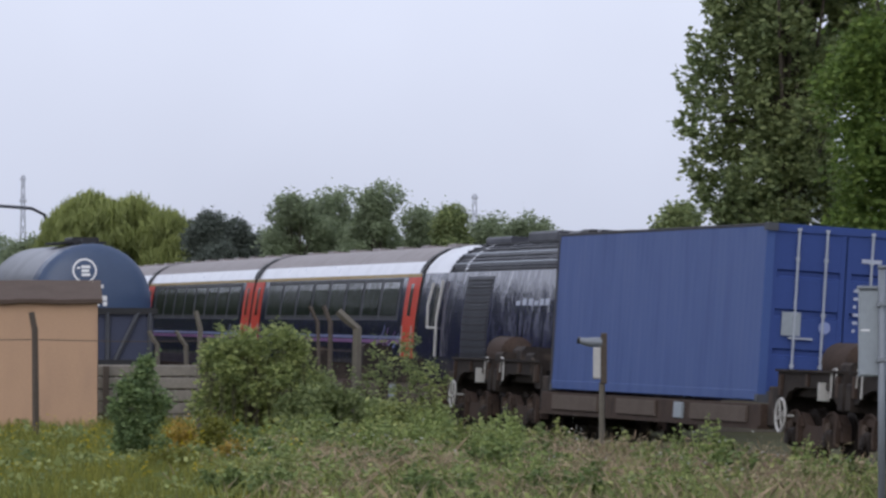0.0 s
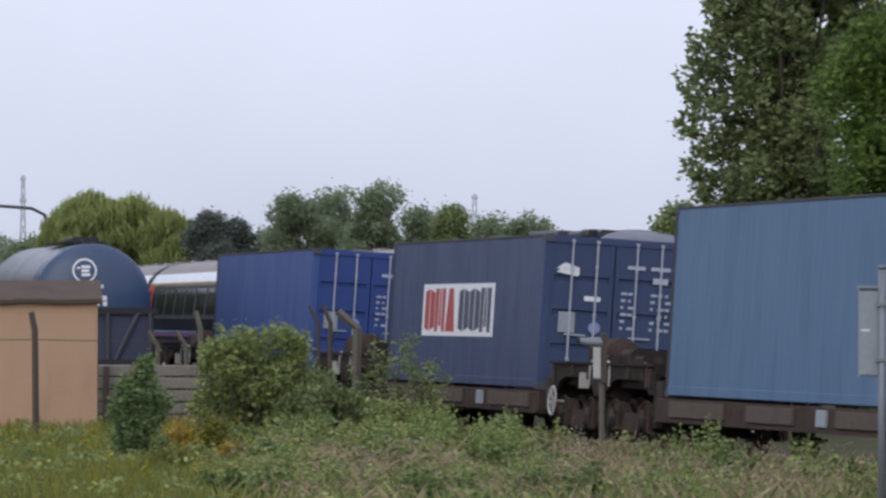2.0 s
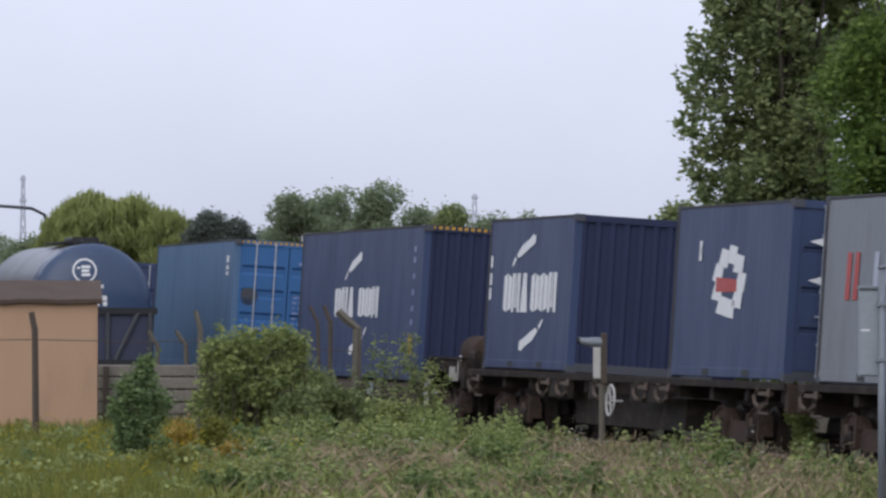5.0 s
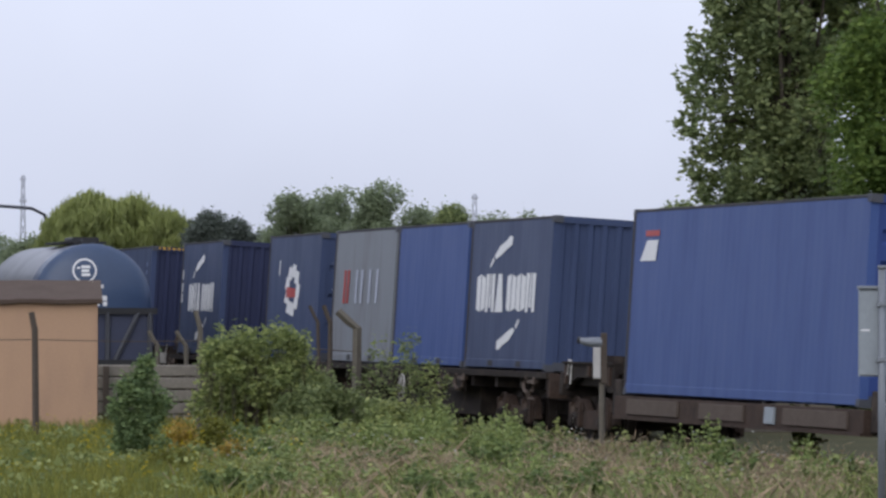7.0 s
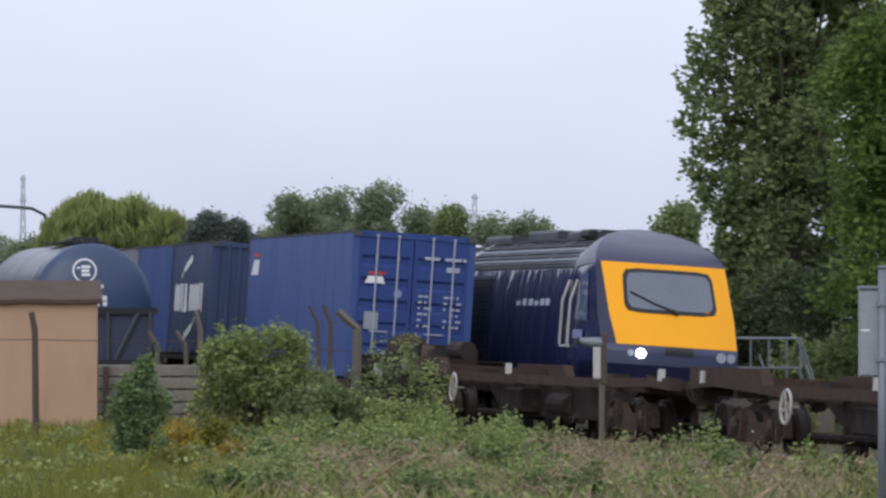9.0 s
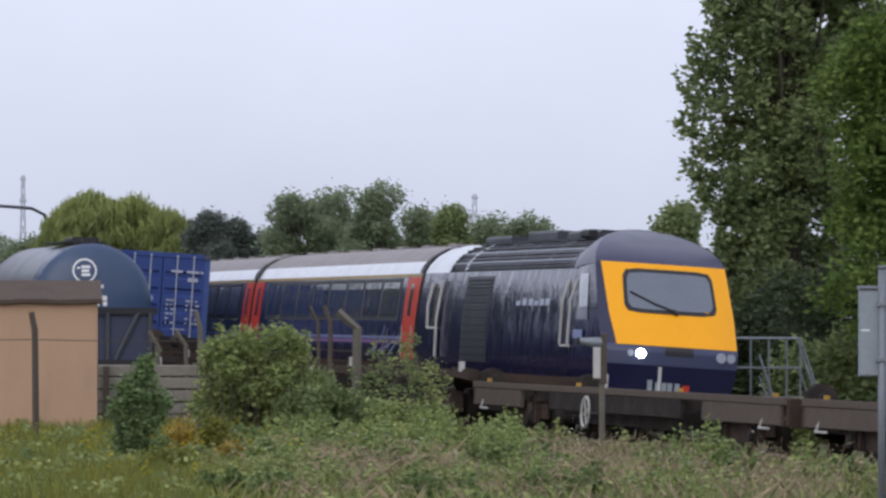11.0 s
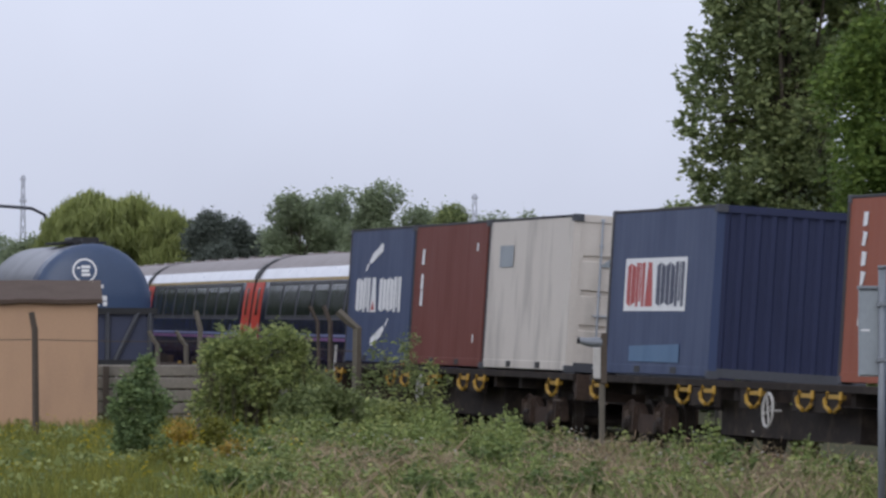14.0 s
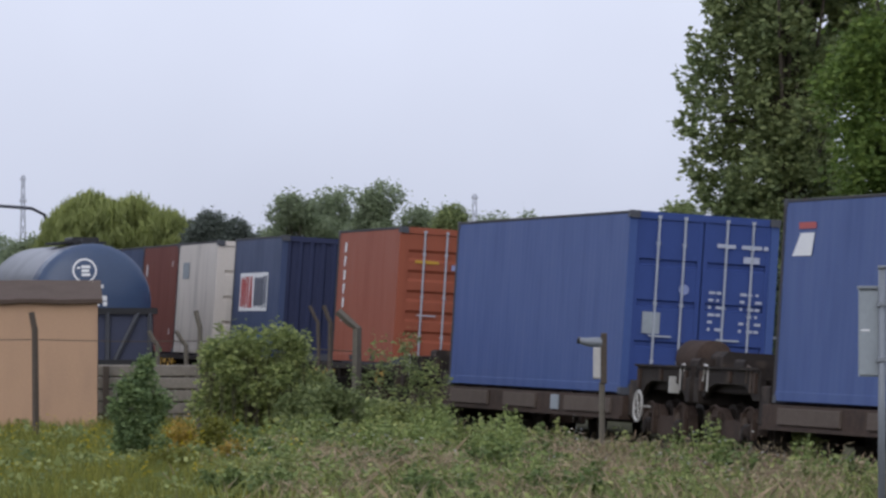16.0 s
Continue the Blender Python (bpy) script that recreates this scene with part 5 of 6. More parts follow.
def crank_post(x, y, h, lean, material, arm, label, w=0.055):
    """A fence post with an angled top."""
    b = Build()
    pts = [(0, 0, -0.3), (lean * 0.5, 0, h * 0.5), (lean, 0, h)]
    if arm:
        pts += [(lean - arm * 0.45, 0, h + 0.12), (lean - arm, 0, h + 0.30)]
    b.tube(pts, w, w * 0.85, seg=4)
    single("fence_post", b, material, label, "fence post", "old boundary fence", m=pose(x, y, 0, 0, 0, 0))


crank_post(-7.05, 96.5, 1.92, -0.03, POST_BROWN, 0.06, "brown weathered fence post with frayed top", 0.06)
crank_post(-4.25, 97.0, 1.95, 0.02, CONCRETE, 0.08, "dark concrete fence post with angled top", 0.05)
crank_post(-5.15, 112.0, 1.55, -0.02, CONCRETE, 0.2, "dark concrete fence post with angled top", 0.05)
crank_post(-5.75, 112.5, 1.55, -0.02, CONCRETE, 0.18, "dark concrete fence post with angled top", 0.05)
crank_post(-1.52, 97.5, 1.95, 0.02, CONCRETE, 0.34, "dark concrete fence post with angled top", 0.085)
crank_post(-2.02, 99.0, 2.05, 0.02, POST_BROWN, 0.12, "dark weathered fence post with angled top", 0.045)
crank_post(-2.22, 101.0, 2.05, -0.05, POST_BROWN, 0.15, "dark weathered fence post with angled top", 0.035)
b = Build()
b.tube([(-9.5, 96.5, 1.72), (-7.05, 96.5, 1.74), (-5.6, 96.8, 1.71), (-4.25, 97.0, 1.72), (-1.52, 97.5, 1.54)], 0.008, seg=4)
single("fence_wire", b, POST_BROWN, "thin rusty fence wires between old posts", "fence wire")


def signal_post():
    """A short post with a case and a lamp hood."""
    p = thing("lineside_post", "grey lineside post with white case and hooded lamp", "signal post", m=pose(2.35, 82.0, 0.0))
    b = Build()
    b.tube([(0, 0, -0.3), (0, 0, 1.2)], 0.045, seg=8)
    part("pole", b, CONCRETE, p)
    b = Build()
    b.box(-0.02, 0.07, -0.06, 0.06, 1.18, 1.93, 0.015)
    part("backplate", b, POST_BROWN, p, "rusty brown mounting plate")
    b = Build()
    b.box(-0.13, -0.025, -0.07, 0.07, 1.25, 1.72, 0.02)
    part("case", b, WHITE_STEEL, p, "scuffed white case")
    b = Build()
    b.tube([(-0.13, 0, 1.79), (-0.24, 0, 1.80), (-0.33, 0, 1.82)], 0.075, 0.045, seg=12)
    b.tube([(0.0, 0, 1.79), (-0.13, 0, 1.79)], 0.075, 0.075, seg=12)
    part("lamp_hood", b, POLE_GREY, p, "grey conical lamp hood")
    b = Build()
    b.tube([(-0.33, 0, 1.82), (-0.37, 0, 1.825)], 0.05, seg=12)
    part("hood_rim", b, BLACK, p, "black rim of the hood")


signal_post()


def cabinet_pole():
    p = thing("equipment_pole", "grey steel pole carrying a pale equipment case", "pole", m=pose(4.74, 60.0, 0.0))
    b = Build()
    b.tube([(0, 0, -0.4), (0, 0, 2.70)], 0.043, seg=12)
    b.tube([(0, 0, 2.70), (0, 0, 2.74)], 0.05, seg=12)
    part("pole", b, POLE_GREY, p, "", True)
    b = Build()
    b.box(-0.235, 0.235, 0.05, 0.30, 1.54, 2.48, 0.02)
    part("case", b, CABINET, p, "pale grey equipment case")
    b = Build()
    b.box(-0.25, 0.25, 0.03, 0.32, 2.48, 2.52, 0.01)
    part("case_lid", b, POLE_GREY, p)
    b = Build()
    b.box(-0.225, -0.13, 0.044, 0.05, 2.03, 2.05)
    part("label_strip", b, MARK_WHITE, p)
    for z in (1.7, 2.3):
        b = Build()
        b.box(-0.06, 0.06, -0.05, 0.06, z, z + 0.04)
        part("bracket", b, POLE_GREY, p)


cabinet_pole()


def handrail():
    """Steel railing at a small trackside landing beyond the express."""
    h = thing("trackside_railing", "galvanised tubular railing at a small concrete landing", "railing", m=pose(5.75, 110.0, 0.0))
    b = Build()
    b.box(-0.3, 2.0, -0.1, 1.2, -0.3, 0.58, 0.02)
    part("landing", b, CONCRETE, h, "concrete landing")
    for y in (0.0, 1.0):
        b = Build()
        b.tube([(-0.4, y, 1.74), (1.32, y, 1.74), (1.70, y, 0.58)], 0.026, seg=8)
        part("top_rail", b, POLE_GREY, h)
    b = Build()
    b.tube([(-0.4, 0, 1.16), (1.30, 0, 1.16), (1.48, 0, 0.58)], 0.02, seg=8)
    part("mid_rail", b, POLE_GREY, h)
    for x in (0.34, 0.70, 1.05, 1.32):
        b = Build()
        b.tube([(x, 0, 0.56), (x, 0, 1.74)], 0.02, seg=8)
        part("upright", b, POLE_GREY, h)
    b = Build()
    b.tube([(0.50, -0.15, 1.42), (0.78, -0.15, 0.56)], 0.024, seg=8)
    b.tube([(0.50, -0.15, 1.0), (0.66, -0.15, 0.56)], 0.02, seg=8)
    part("brace", b, POLE_GREY, h)


handrail()


# ---- distance: pylons ----
def pylon(x, y, h, w, label):
    p = thing("electricity_pylon", label, "pylon", "pylons", m=pose(x, y, 0))
    b = Build()
    t = w * 0.035
    for sx in (-1, 1):
        for sy in (-1, 1):
            b.tube([(sx * w / 2, sy * w / 2, -0.5), (sx * w * 0.16, sy * w * 0.16, h * 0.62), (sx * w * 0.09, sy * w * 0.09, h)], t, t * 0.6, seg=4)
    n = 9
    for i in range(n):
        z0, z1 = h * i / n, h * (i + 1) / n
        f0 = max(0.5 - 0.34 * (z0 / h) / 0.62, 0.09 + 0.07 * (1 - z0 / h))
        f1 = max(0.5 - 0.34 * (z1 / h) / 0.62, 0.09 + 0.07 * (1 - z1 / h))
        for sg in (-1, 1):
            for sy in (-1, 1):
                b.tube([(sg * w * f0, sy * w * f0, z0), (-sg * w * f1, sy * w * f1, z1)], t * 0.5, seg=3)
    part("tower", b, PYLON_STEEL, p)
    for z, a in ((0.82, 0.16), (0.97, 0.12)):
        b = Build()
        b.tube([(-w * a * 1.6, 0, h * z), (0, 0, h * z + h * 0.03), (w * a * 1.6, 0, h * z)], t * 0.8, seg=4)
        b.tube([(-w * a * 1.6, 0, h * z), (w * a * 1.6, 0, h * z)], t * 0.7, seg=4)
        part("cross_arm", b, PYLON_STEEL, p)


pylon(-136.0, 1800.0, 46.8, 4.6, "distant lattice pylon, pale with haze")
pylon(13.6, 2400.0, 54.0, 7.5, "far-off lattice pylon, pale with haze")
b = Build()
b.tube([(-30.0, 300.0, 7.98), (-24.0, 300.0, 7.98), (-22.2, 300.0, 7.85), (-21.5, 300.0, 7.5), (-21.3, 300, 6.6), (-21.3, 300, -0.4)], 0.10, seg=6)
single("lamp_gantry", b, LOUVRE, "dark curved gantry arm over the trees", "gantry")


# ---- plants ----
def leaf_cloud(name, pts, size, flat=0.35, aspect=0.55, seed=1, droop=0.0):
    """Many small pointed leaves at pts, as one mesh."""
    rg = np.random.default_rng(seed)
    n = len(pts)
    size = np.broadcast_to(np.asarray(size, float), (n,)) * rg.uniform(0.6, 1.35, n)
    a = rg.normal(size=(n, 3))
    a[:, 2] = a[:, 2] * flat - droop
    a /= np.linalg.norm(a, axis=1)[:, None]
    q = rg.normal(size=(n, 3))
    bv = np.cross(a, q)
    bv /= np.linalg.norm(bv, axis=1)[:, None]
    nv = np.cross(a, bv)
    L, W = size[:, None], size[:, None] * aspect
    v = np.empty((n, 4, 3))
    v[:, 0] = pts - a * L * 0.5
    v[:, 1] = pts + bv * W * 0.5 + nv * W * 0.15
    v[:, 2] = pts + a * L * 0.5
    v[:, 3] = pts - bv * W * 0.5 + nv * W * 0.15
    me = bpy.data.meshes.new(name)
    me.vertices.add(4 * n)
    me.vertices.foreach_set("co", v.reshape(-1))
    me.loops.add(4 * n)
    me.loops.foreach_set("vertex_index", np.arange(4 * n, dtype=np.int32))
    me.polygons.add(n)
    me.polygons.foreach_set("loop_start", np.arange(0, 4 * n, 4, dtype=np.int32))
    me.update(calc_edges=True)
    return me


def clumps(rg, blobs, per_blob, clump, leaves):
    """Leaf places: blobs are (x, y, z, rx, ry, rz); twigs lie near their surface, leaves round each twig."""
    out = []
    for x, y, z, rx, ry, rz in blobs:
        d = rg.normal(size=(per_blob, 3))
        d /= np.linalg.norm(d, axis=1)[:, None]
        r = rg.uniform(0.55, 1.06, per_blob) ** 0.6
        tw = np.array((x, y, z)) + d * r[:, None] * np.array((rx, ry, rz))
        out.append((tw[:, None, :] + rg.normal(size=(per_blob, leaves, 3)) * clump * rg.uniform(0.5, 1.4, (per_blob, 1, 1))).reshape(-1, 3))
    return np.concatenate(out)


def tree(name, x, y, h, blobs, material, label, per_blob, clump, leaves, size, seed, category="tree", droop=0.0, aspect=0.55, trunk=0.2, group=""):
    t = thing(name, label, category, group, m=pose(x, y, -0.15))
    rg = np.random.default_rng(seed)
    b = Build()
    b.tube([(0, 0, -0.3), (0.05 * h * 0.2, 0, h * 0.25), (-0.02 * h, 0.02 * h, h * 0.55), (0.01 * h, 0, h * 0.85)], trunk, trunk * 0.2, seg=8)
    for k, (bx, by, bz, *_r) in enumerate(blobs):
        z0 = h * (0.2 + 0.5 * rg.random())
        z0 = min(z0, bz)
        b.tube([(0, 0, z0), (bx * 0.5, by * 0.5, (z0 + bz) / 2 + 0.03 * h), (bx, by, bz)], trunk * 0.4, trunk * 0.08, seg=5)
    part("trunk", b, BARK, t, "brown-grey trunk and limbs")
    me = leaf_cloud("crown", clumps(rg, blobs, per_blob, clump, leaves), size, seed=seed, droop=droop, aspect=aspect)
    me.materials.append(material)
    part("crown", me, None, t)
    return t


def crown_blobs(seed, n, rx, ry, z0, z1, r, taper=0.6):
    rg = random.Random(seed)
    out = []
    for i in range(n):
        f = (i + 0.5) / n
        z = z0 + (z1 - z0) * f
        k = 1 - taper * abs(2 * f - 0.9)
        a = rg.uniform(0, 6.283)
        q = rg.uniform(0.35, 1.0) * k
        s = r * rg.uniform(0.7, 1.25)
        out.append((rx * q * math.cos(a), ry * q * math.sin(a), z, s, s, s * 0.8))
    return out


# two tall trees on the far side of the line
tree("ash_tree", 7.95, 128.0, 12.5, crown_blobs(11, 64, 1.5, 2.4, 2.4, 12.5, 0.66, 0.1)
     + [(-1.33, 0.2, 9.6, 0.6, 0.8, 0.6), (-1.60, -0.3, 8.45, 0.7, 0.8, 0.6), (-1.80, 0.4, 7.65, 0.7, 0.8, 0.5), (-1.85, -0.2, 6.75, 0.72, 0.8, 0.6), (-1.75, 0.3, 5.8, 0.7, 0.8, 0.5), (-1.5, 0, 5.2, 0.6, 0.8, 0.45), (-1.1, -0.3, 4.5, 0.6, 0.8, 0.6), (-0.7, 0, 11.0, 0.9, 0.9, 0.8), (-0.9, 0.3, 8.9, 0.7, 0.8, 0.7), (-0.6, 0, 7.6, 0.8, 0.9, 0.8), (-1.0, 0.2, 6.3, 0.6, 0.8, 0.6), (-0.3, 0, 5.4, 0.8, 0.9, 0.7), (1.5, 0, 9.3, 0.6, 0.8, 0.5), (1.1, 0, 9.9, 0.7, 0.8, 0.6), (2.0, 0, 9.6, 0.7, 0.8, 0.6), (1.9, 0.4, 8.4, 0.6, 0.8, 0.6)], LEAF_DARK, "tall dark green broadleaf tree with gaps in its crown", 44, 0.10, 20, 0.165, 11, trunk=0.22)
tree("maple_tree", 9.65, 113.0, 12.0, crown_blobs(12, 46, 1.6, 2.0, 2.6, 12.5, 0.85, 0.15) + [(-1.2, 0, 5.3, 0.6, 0.8, 0.8), (-0.9, 0, 6.3, 0.6, 0.8, 0.7), (-0.9, 0, 4.5, 0.7, 0.8, 0.7), (0.2, 0, 5.0, 0.8, 0.8, 0.8), (-1.1, 0, 7.6, 0.6, 0.8, 0.6), (0.3, 0, 8.2, 0.8, 0.8, 0.8)], LEAF_LIGHT, "tall fresh green broadleaf tree beside the line", 75, 0.14, 16, 0.15, 12, trunk=0.25)
# undergrowth along the far side
for k, (x, y, w, h, mm) in enumerate(((7.0, 126.0, 1.1, 2.6, LEAF_HEDGE), (8.6, 121.0, 1.6, 3.2, LEAF_HEDGE), (10.6, 116.0, 1.6, 3.4, LEAF_HEDGE), (6.7, 134.0, 1.0, 3.7, LEAF_HEDGE), (8.6, 132.0, 1.7, 4.6, LEAF_HEDGE), (10.5, 127.0, 2.2, 4.6, LEAF_HEDGE), (8.0, 115.0, 1.0, 1.6, LEAF_DARK))):
    tree("hedge_bush", x, y, h * 0.9, crown_blobs(30 + k, 12, w, w * 0.8, 0.3, h, w * 0.5, 0.3), mm, "dense dark hedge growth beyond the track", 70, 0.13, 8, 0.16, 30 + k, "bush", trunk=0.07, group="hedge beyond the track")
tree("round_tree", 10.6, 255.0, 7.2, crown_blobs(41, 12, 1.0, 1.0, 4.4, 7.0, 0.8, 0.3), LEAF_DARK, "small rounded dark tree far off", 90, 0.16, 7, 0.26, 41, trunk=0.15)

# hedgerow trees on this side of the line, added out of view for train reflections
hedge = [tree("unseen_hedgerow_tree", -0.0813 * y - 3.0, y, h * 0.9, crown_blobs(50 + k, 16, 1.5, 1.6, 0.4, h - 0.6, 0.8, 0.3), LEAF_HEDGE, "hedgerow tree out of view, mirrored in the train",
              46, 0.2, 6, 0.28, 50 + k, trunk=0.15, group="hedgerow") for k, (y, h) in enumerate(((120.0, 4.8), (124.6, 6.8), (129.2, 5.4)))]
for k in range(3, 25):
    y = 120.0 + 4.6 * k
    copy_thing(hedge[(k * 2 + k // 4) % 3], pose(-0.0813 * y - 3.0 - 0.6 * (k % 3), y, -0.15 + (0.45 * (k % 3) - 0.5 if k < 5 else 0.2 + 0.5 * (k % 3)), 0, 0, 47 * k))

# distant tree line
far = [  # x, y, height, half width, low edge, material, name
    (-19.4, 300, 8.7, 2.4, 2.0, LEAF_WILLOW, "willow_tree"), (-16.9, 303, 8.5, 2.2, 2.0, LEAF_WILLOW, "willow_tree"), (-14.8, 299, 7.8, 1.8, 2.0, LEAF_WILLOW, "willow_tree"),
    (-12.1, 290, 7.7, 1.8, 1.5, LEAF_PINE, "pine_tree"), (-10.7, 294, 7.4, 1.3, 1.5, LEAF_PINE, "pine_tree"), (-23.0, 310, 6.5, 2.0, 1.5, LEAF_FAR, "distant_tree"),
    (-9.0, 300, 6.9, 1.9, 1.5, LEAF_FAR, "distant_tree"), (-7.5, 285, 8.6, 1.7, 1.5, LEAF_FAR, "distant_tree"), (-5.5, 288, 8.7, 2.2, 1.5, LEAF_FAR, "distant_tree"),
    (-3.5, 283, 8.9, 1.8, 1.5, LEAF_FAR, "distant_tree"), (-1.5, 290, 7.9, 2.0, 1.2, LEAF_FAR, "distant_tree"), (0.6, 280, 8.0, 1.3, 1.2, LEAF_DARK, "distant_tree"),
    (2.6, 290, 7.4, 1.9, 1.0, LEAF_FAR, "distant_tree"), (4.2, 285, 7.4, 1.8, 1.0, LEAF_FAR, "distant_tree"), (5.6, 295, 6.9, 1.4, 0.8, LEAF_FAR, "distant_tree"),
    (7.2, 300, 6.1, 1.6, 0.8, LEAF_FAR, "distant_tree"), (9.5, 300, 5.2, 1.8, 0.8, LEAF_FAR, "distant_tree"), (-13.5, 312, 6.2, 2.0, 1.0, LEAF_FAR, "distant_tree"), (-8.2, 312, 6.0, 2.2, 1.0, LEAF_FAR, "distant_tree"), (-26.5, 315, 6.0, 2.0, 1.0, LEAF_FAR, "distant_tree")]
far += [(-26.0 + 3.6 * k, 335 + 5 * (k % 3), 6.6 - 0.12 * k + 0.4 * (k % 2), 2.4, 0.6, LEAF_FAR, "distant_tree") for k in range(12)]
LOOK = {"willow_tree": "yellow-green willow with drooping foliage in the distance", "pine_tree": "dark blue-green pine in the distance", "distant_tree": "hazy green broadleaf tree in the distance"}
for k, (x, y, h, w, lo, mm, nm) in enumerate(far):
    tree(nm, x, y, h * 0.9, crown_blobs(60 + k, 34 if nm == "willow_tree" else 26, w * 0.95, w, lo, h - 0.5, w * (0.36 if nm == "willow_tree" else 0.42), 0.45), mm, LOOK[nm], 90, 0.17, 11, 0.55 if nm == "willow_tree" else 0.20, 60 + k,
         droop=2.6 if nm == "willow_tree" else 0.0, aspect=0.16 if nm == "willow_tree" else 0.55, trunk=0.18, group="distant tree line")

# bushes in front of the line
tree("elder_bush", -3.20, 95.0, 1.7, crown_blobs(80, 30, 0.85, 0.7, 0.25, 1.84, 0.23, 0.2) + [(-0.62, 0, 1.35, 0.3, 0.3, 0.28), (0.35, 0, 1.95, 0.24, 0.25, 0.2), (-0.2, 0.1, 1.85, 0.26, 0.25, 0.2), (0.72, 0, 1.55, 0.22, 0.25, 0.25), (0.95, 0, 1.15, 0.2, 0.25, 0.22), (1.05, 0, 0.75, 0.25, 0.25, 0.25), (-0.9, 0, 0.8, 0.2, 0.25, 0.25), (-0.75, 0, 1.65, 0.12, 0.15, 0.16)],
     LEAF_BUSH, "olive-green spreading bush among weeds", 52, 0.075, 9, 0.092, 80, "bush", trunk=0.05)
rs = random.Random(86)
for k in range(9):
    # long shoots standing out of the bush
    x = -3.95 + 0.2 * k
    tree("bush_shoot", x, 94.6, 1.6, [(rs.uniform(-0.15, 0.15) + 0.02 * j, 0, 1.55 + 0.12 * j + rs.uniform(-0.15, 0.1), 0.07, 0.07, 0.07) for j in range(5)], LEAF_BUSH,
         "long leafy shoot standing out of the bush", 4, 0.03, 4, 0.11, 860 + k, "shoot", trunk=0.010, aspect=0.4, group="bush shoots")
tree("small_shrub", -4.42, 81.0, 1.35, crown_blobs(81, 28, 0.40, 0.34, 0.08, 1.36, 0.13, 0.38) + [(0, 0, 0.7, 0.2, 0.2, 0.4), (0.1, 0, 1.6, 0.05, 0.05, 0.1), (0.05, 0, 1.5, 0.1, 0.1, 0.14), (-0.3, 0, 0.9, 0.14, 0.14, 0.14), (0.34, 0, 1.05, 0.13, 0.13, 0.13)], LEAF_SHRUB, "small upright dark green shrub in the grass", 30, 0.06, 9, 0.08, 81, "bush", trunk=0.03)
tree("bramble_bush", -1.75, 94.0, 0.8, crown_blobs(82, 26, 1.15, 0.6, 0.15, 1.0, 0.24, 0.35), LEAF_DARK, "low green bramble tangle by the fence", 52, 0.07, 8, 0.088, 82, "bush", trunk=0.03)
tree("bramble_bush", -0.55, 92.0, 0.6, crown_blobs(87, 16, 0.8, 0.5, 0.15, 0.72, 0.22, 0.35), LEAF_WEED, "low ragged bramble growth by the line", 50, 0.07, 8, 0.085, 87, "bush", trunk=0.03)
tree("sapling", -0.75, 95.0, 1.9, crown_blobs(83, 10, 0.42, 0.3, 0.6, 1.9, 0.2, 0.2), LEAF_BUSH, "thin sapling with sparse leaves", 7, 0.04, 3, 0.12, 83, "sapling", trunk=0.016, aspect=0.35)
for k, (x, y, h) in enumerate(((-1.3, 95.2, 1.45), (-1.0, 95.5, 1.7), (-0.45, 94.7, 1.95), (-0.2, 94.4, 1.55), (-2.05, 95.0, 1.35))):
    tree("sapling", x, y, h, crown_blobs(870 + k, 13, 0.24, 0.2, 0.3, h, 0.13, 0.3), (LEAF_DARK, LEAF_BUSH)[k == 3], "thin leafy sapling beside the fence", 10, 0.05, 5, 0.085, 870 + k, "sapling", trunk=0.014, aspect=0.4, group="saplings")
tree("willow_weed", 5.14, 79.5, 0.95, crown_blobs(84, 14, 0.16, 0.2, 0.2, 0.98, 0.13, 0.3), LEAF_BUSH, "yellowish leafy weed beside the rails", 30, 0.04, 6, 0.08, 84, "weed", trunk=0.015)

OCHRE = leafy("ochre_seed_heads", (0.400, 0.290, 0.060), 0.4)
for k, (x, y, h, w) in enumerate(((-3.95, 84.0, 0.62, 0.36), (-3.45, 83.0, 0.74, 0.42), (-3.1, 80.5, 0.40, 0.30), (-3.8, 77.0, 0.40, 0.34))):
    tree("mustard_clump", x, y, h, crown_blobs(340 + k, 10, w * 0.7, w * 0.6, 0.12, h, w * 0.3, 0.25), (OCHRE, GRASS)[k % 2], "tall ochre-yellow mustard going to seed",
         30, 0.07, 7, 0.06, 340 + k, "weeds", trunk=0.010, group="mustard clumps")

clump_at = [(0.95, 79.0, 0.86, 0.75), (1.45, 82.5, 0.62, 0.55), (0.2, 88.0, 0.62, 0.5), (-1.1, 74.5, 0.5, 0.42), (-0.75, 76.5, 0.55, 0.4), (1.75, 76.0, 0.5, 0.5),
            (2.9, 78.0, 0.62, 0.4), (4.1, 79.0, 0.55, 0.4), (3.4, 74.0, 0.5, 0.5), (-2.1, 84.0, 0.5, 0.5), (-0.9, 90.5, 0.72, 0.5), (0.55, 72.5, 0.42, 0.5), (4.9, 75.5, 0.5, 0.45), (-3.3, 88.0, 0.6, 0.6), (-5.9, 78.0, 0.42, 0.6)]


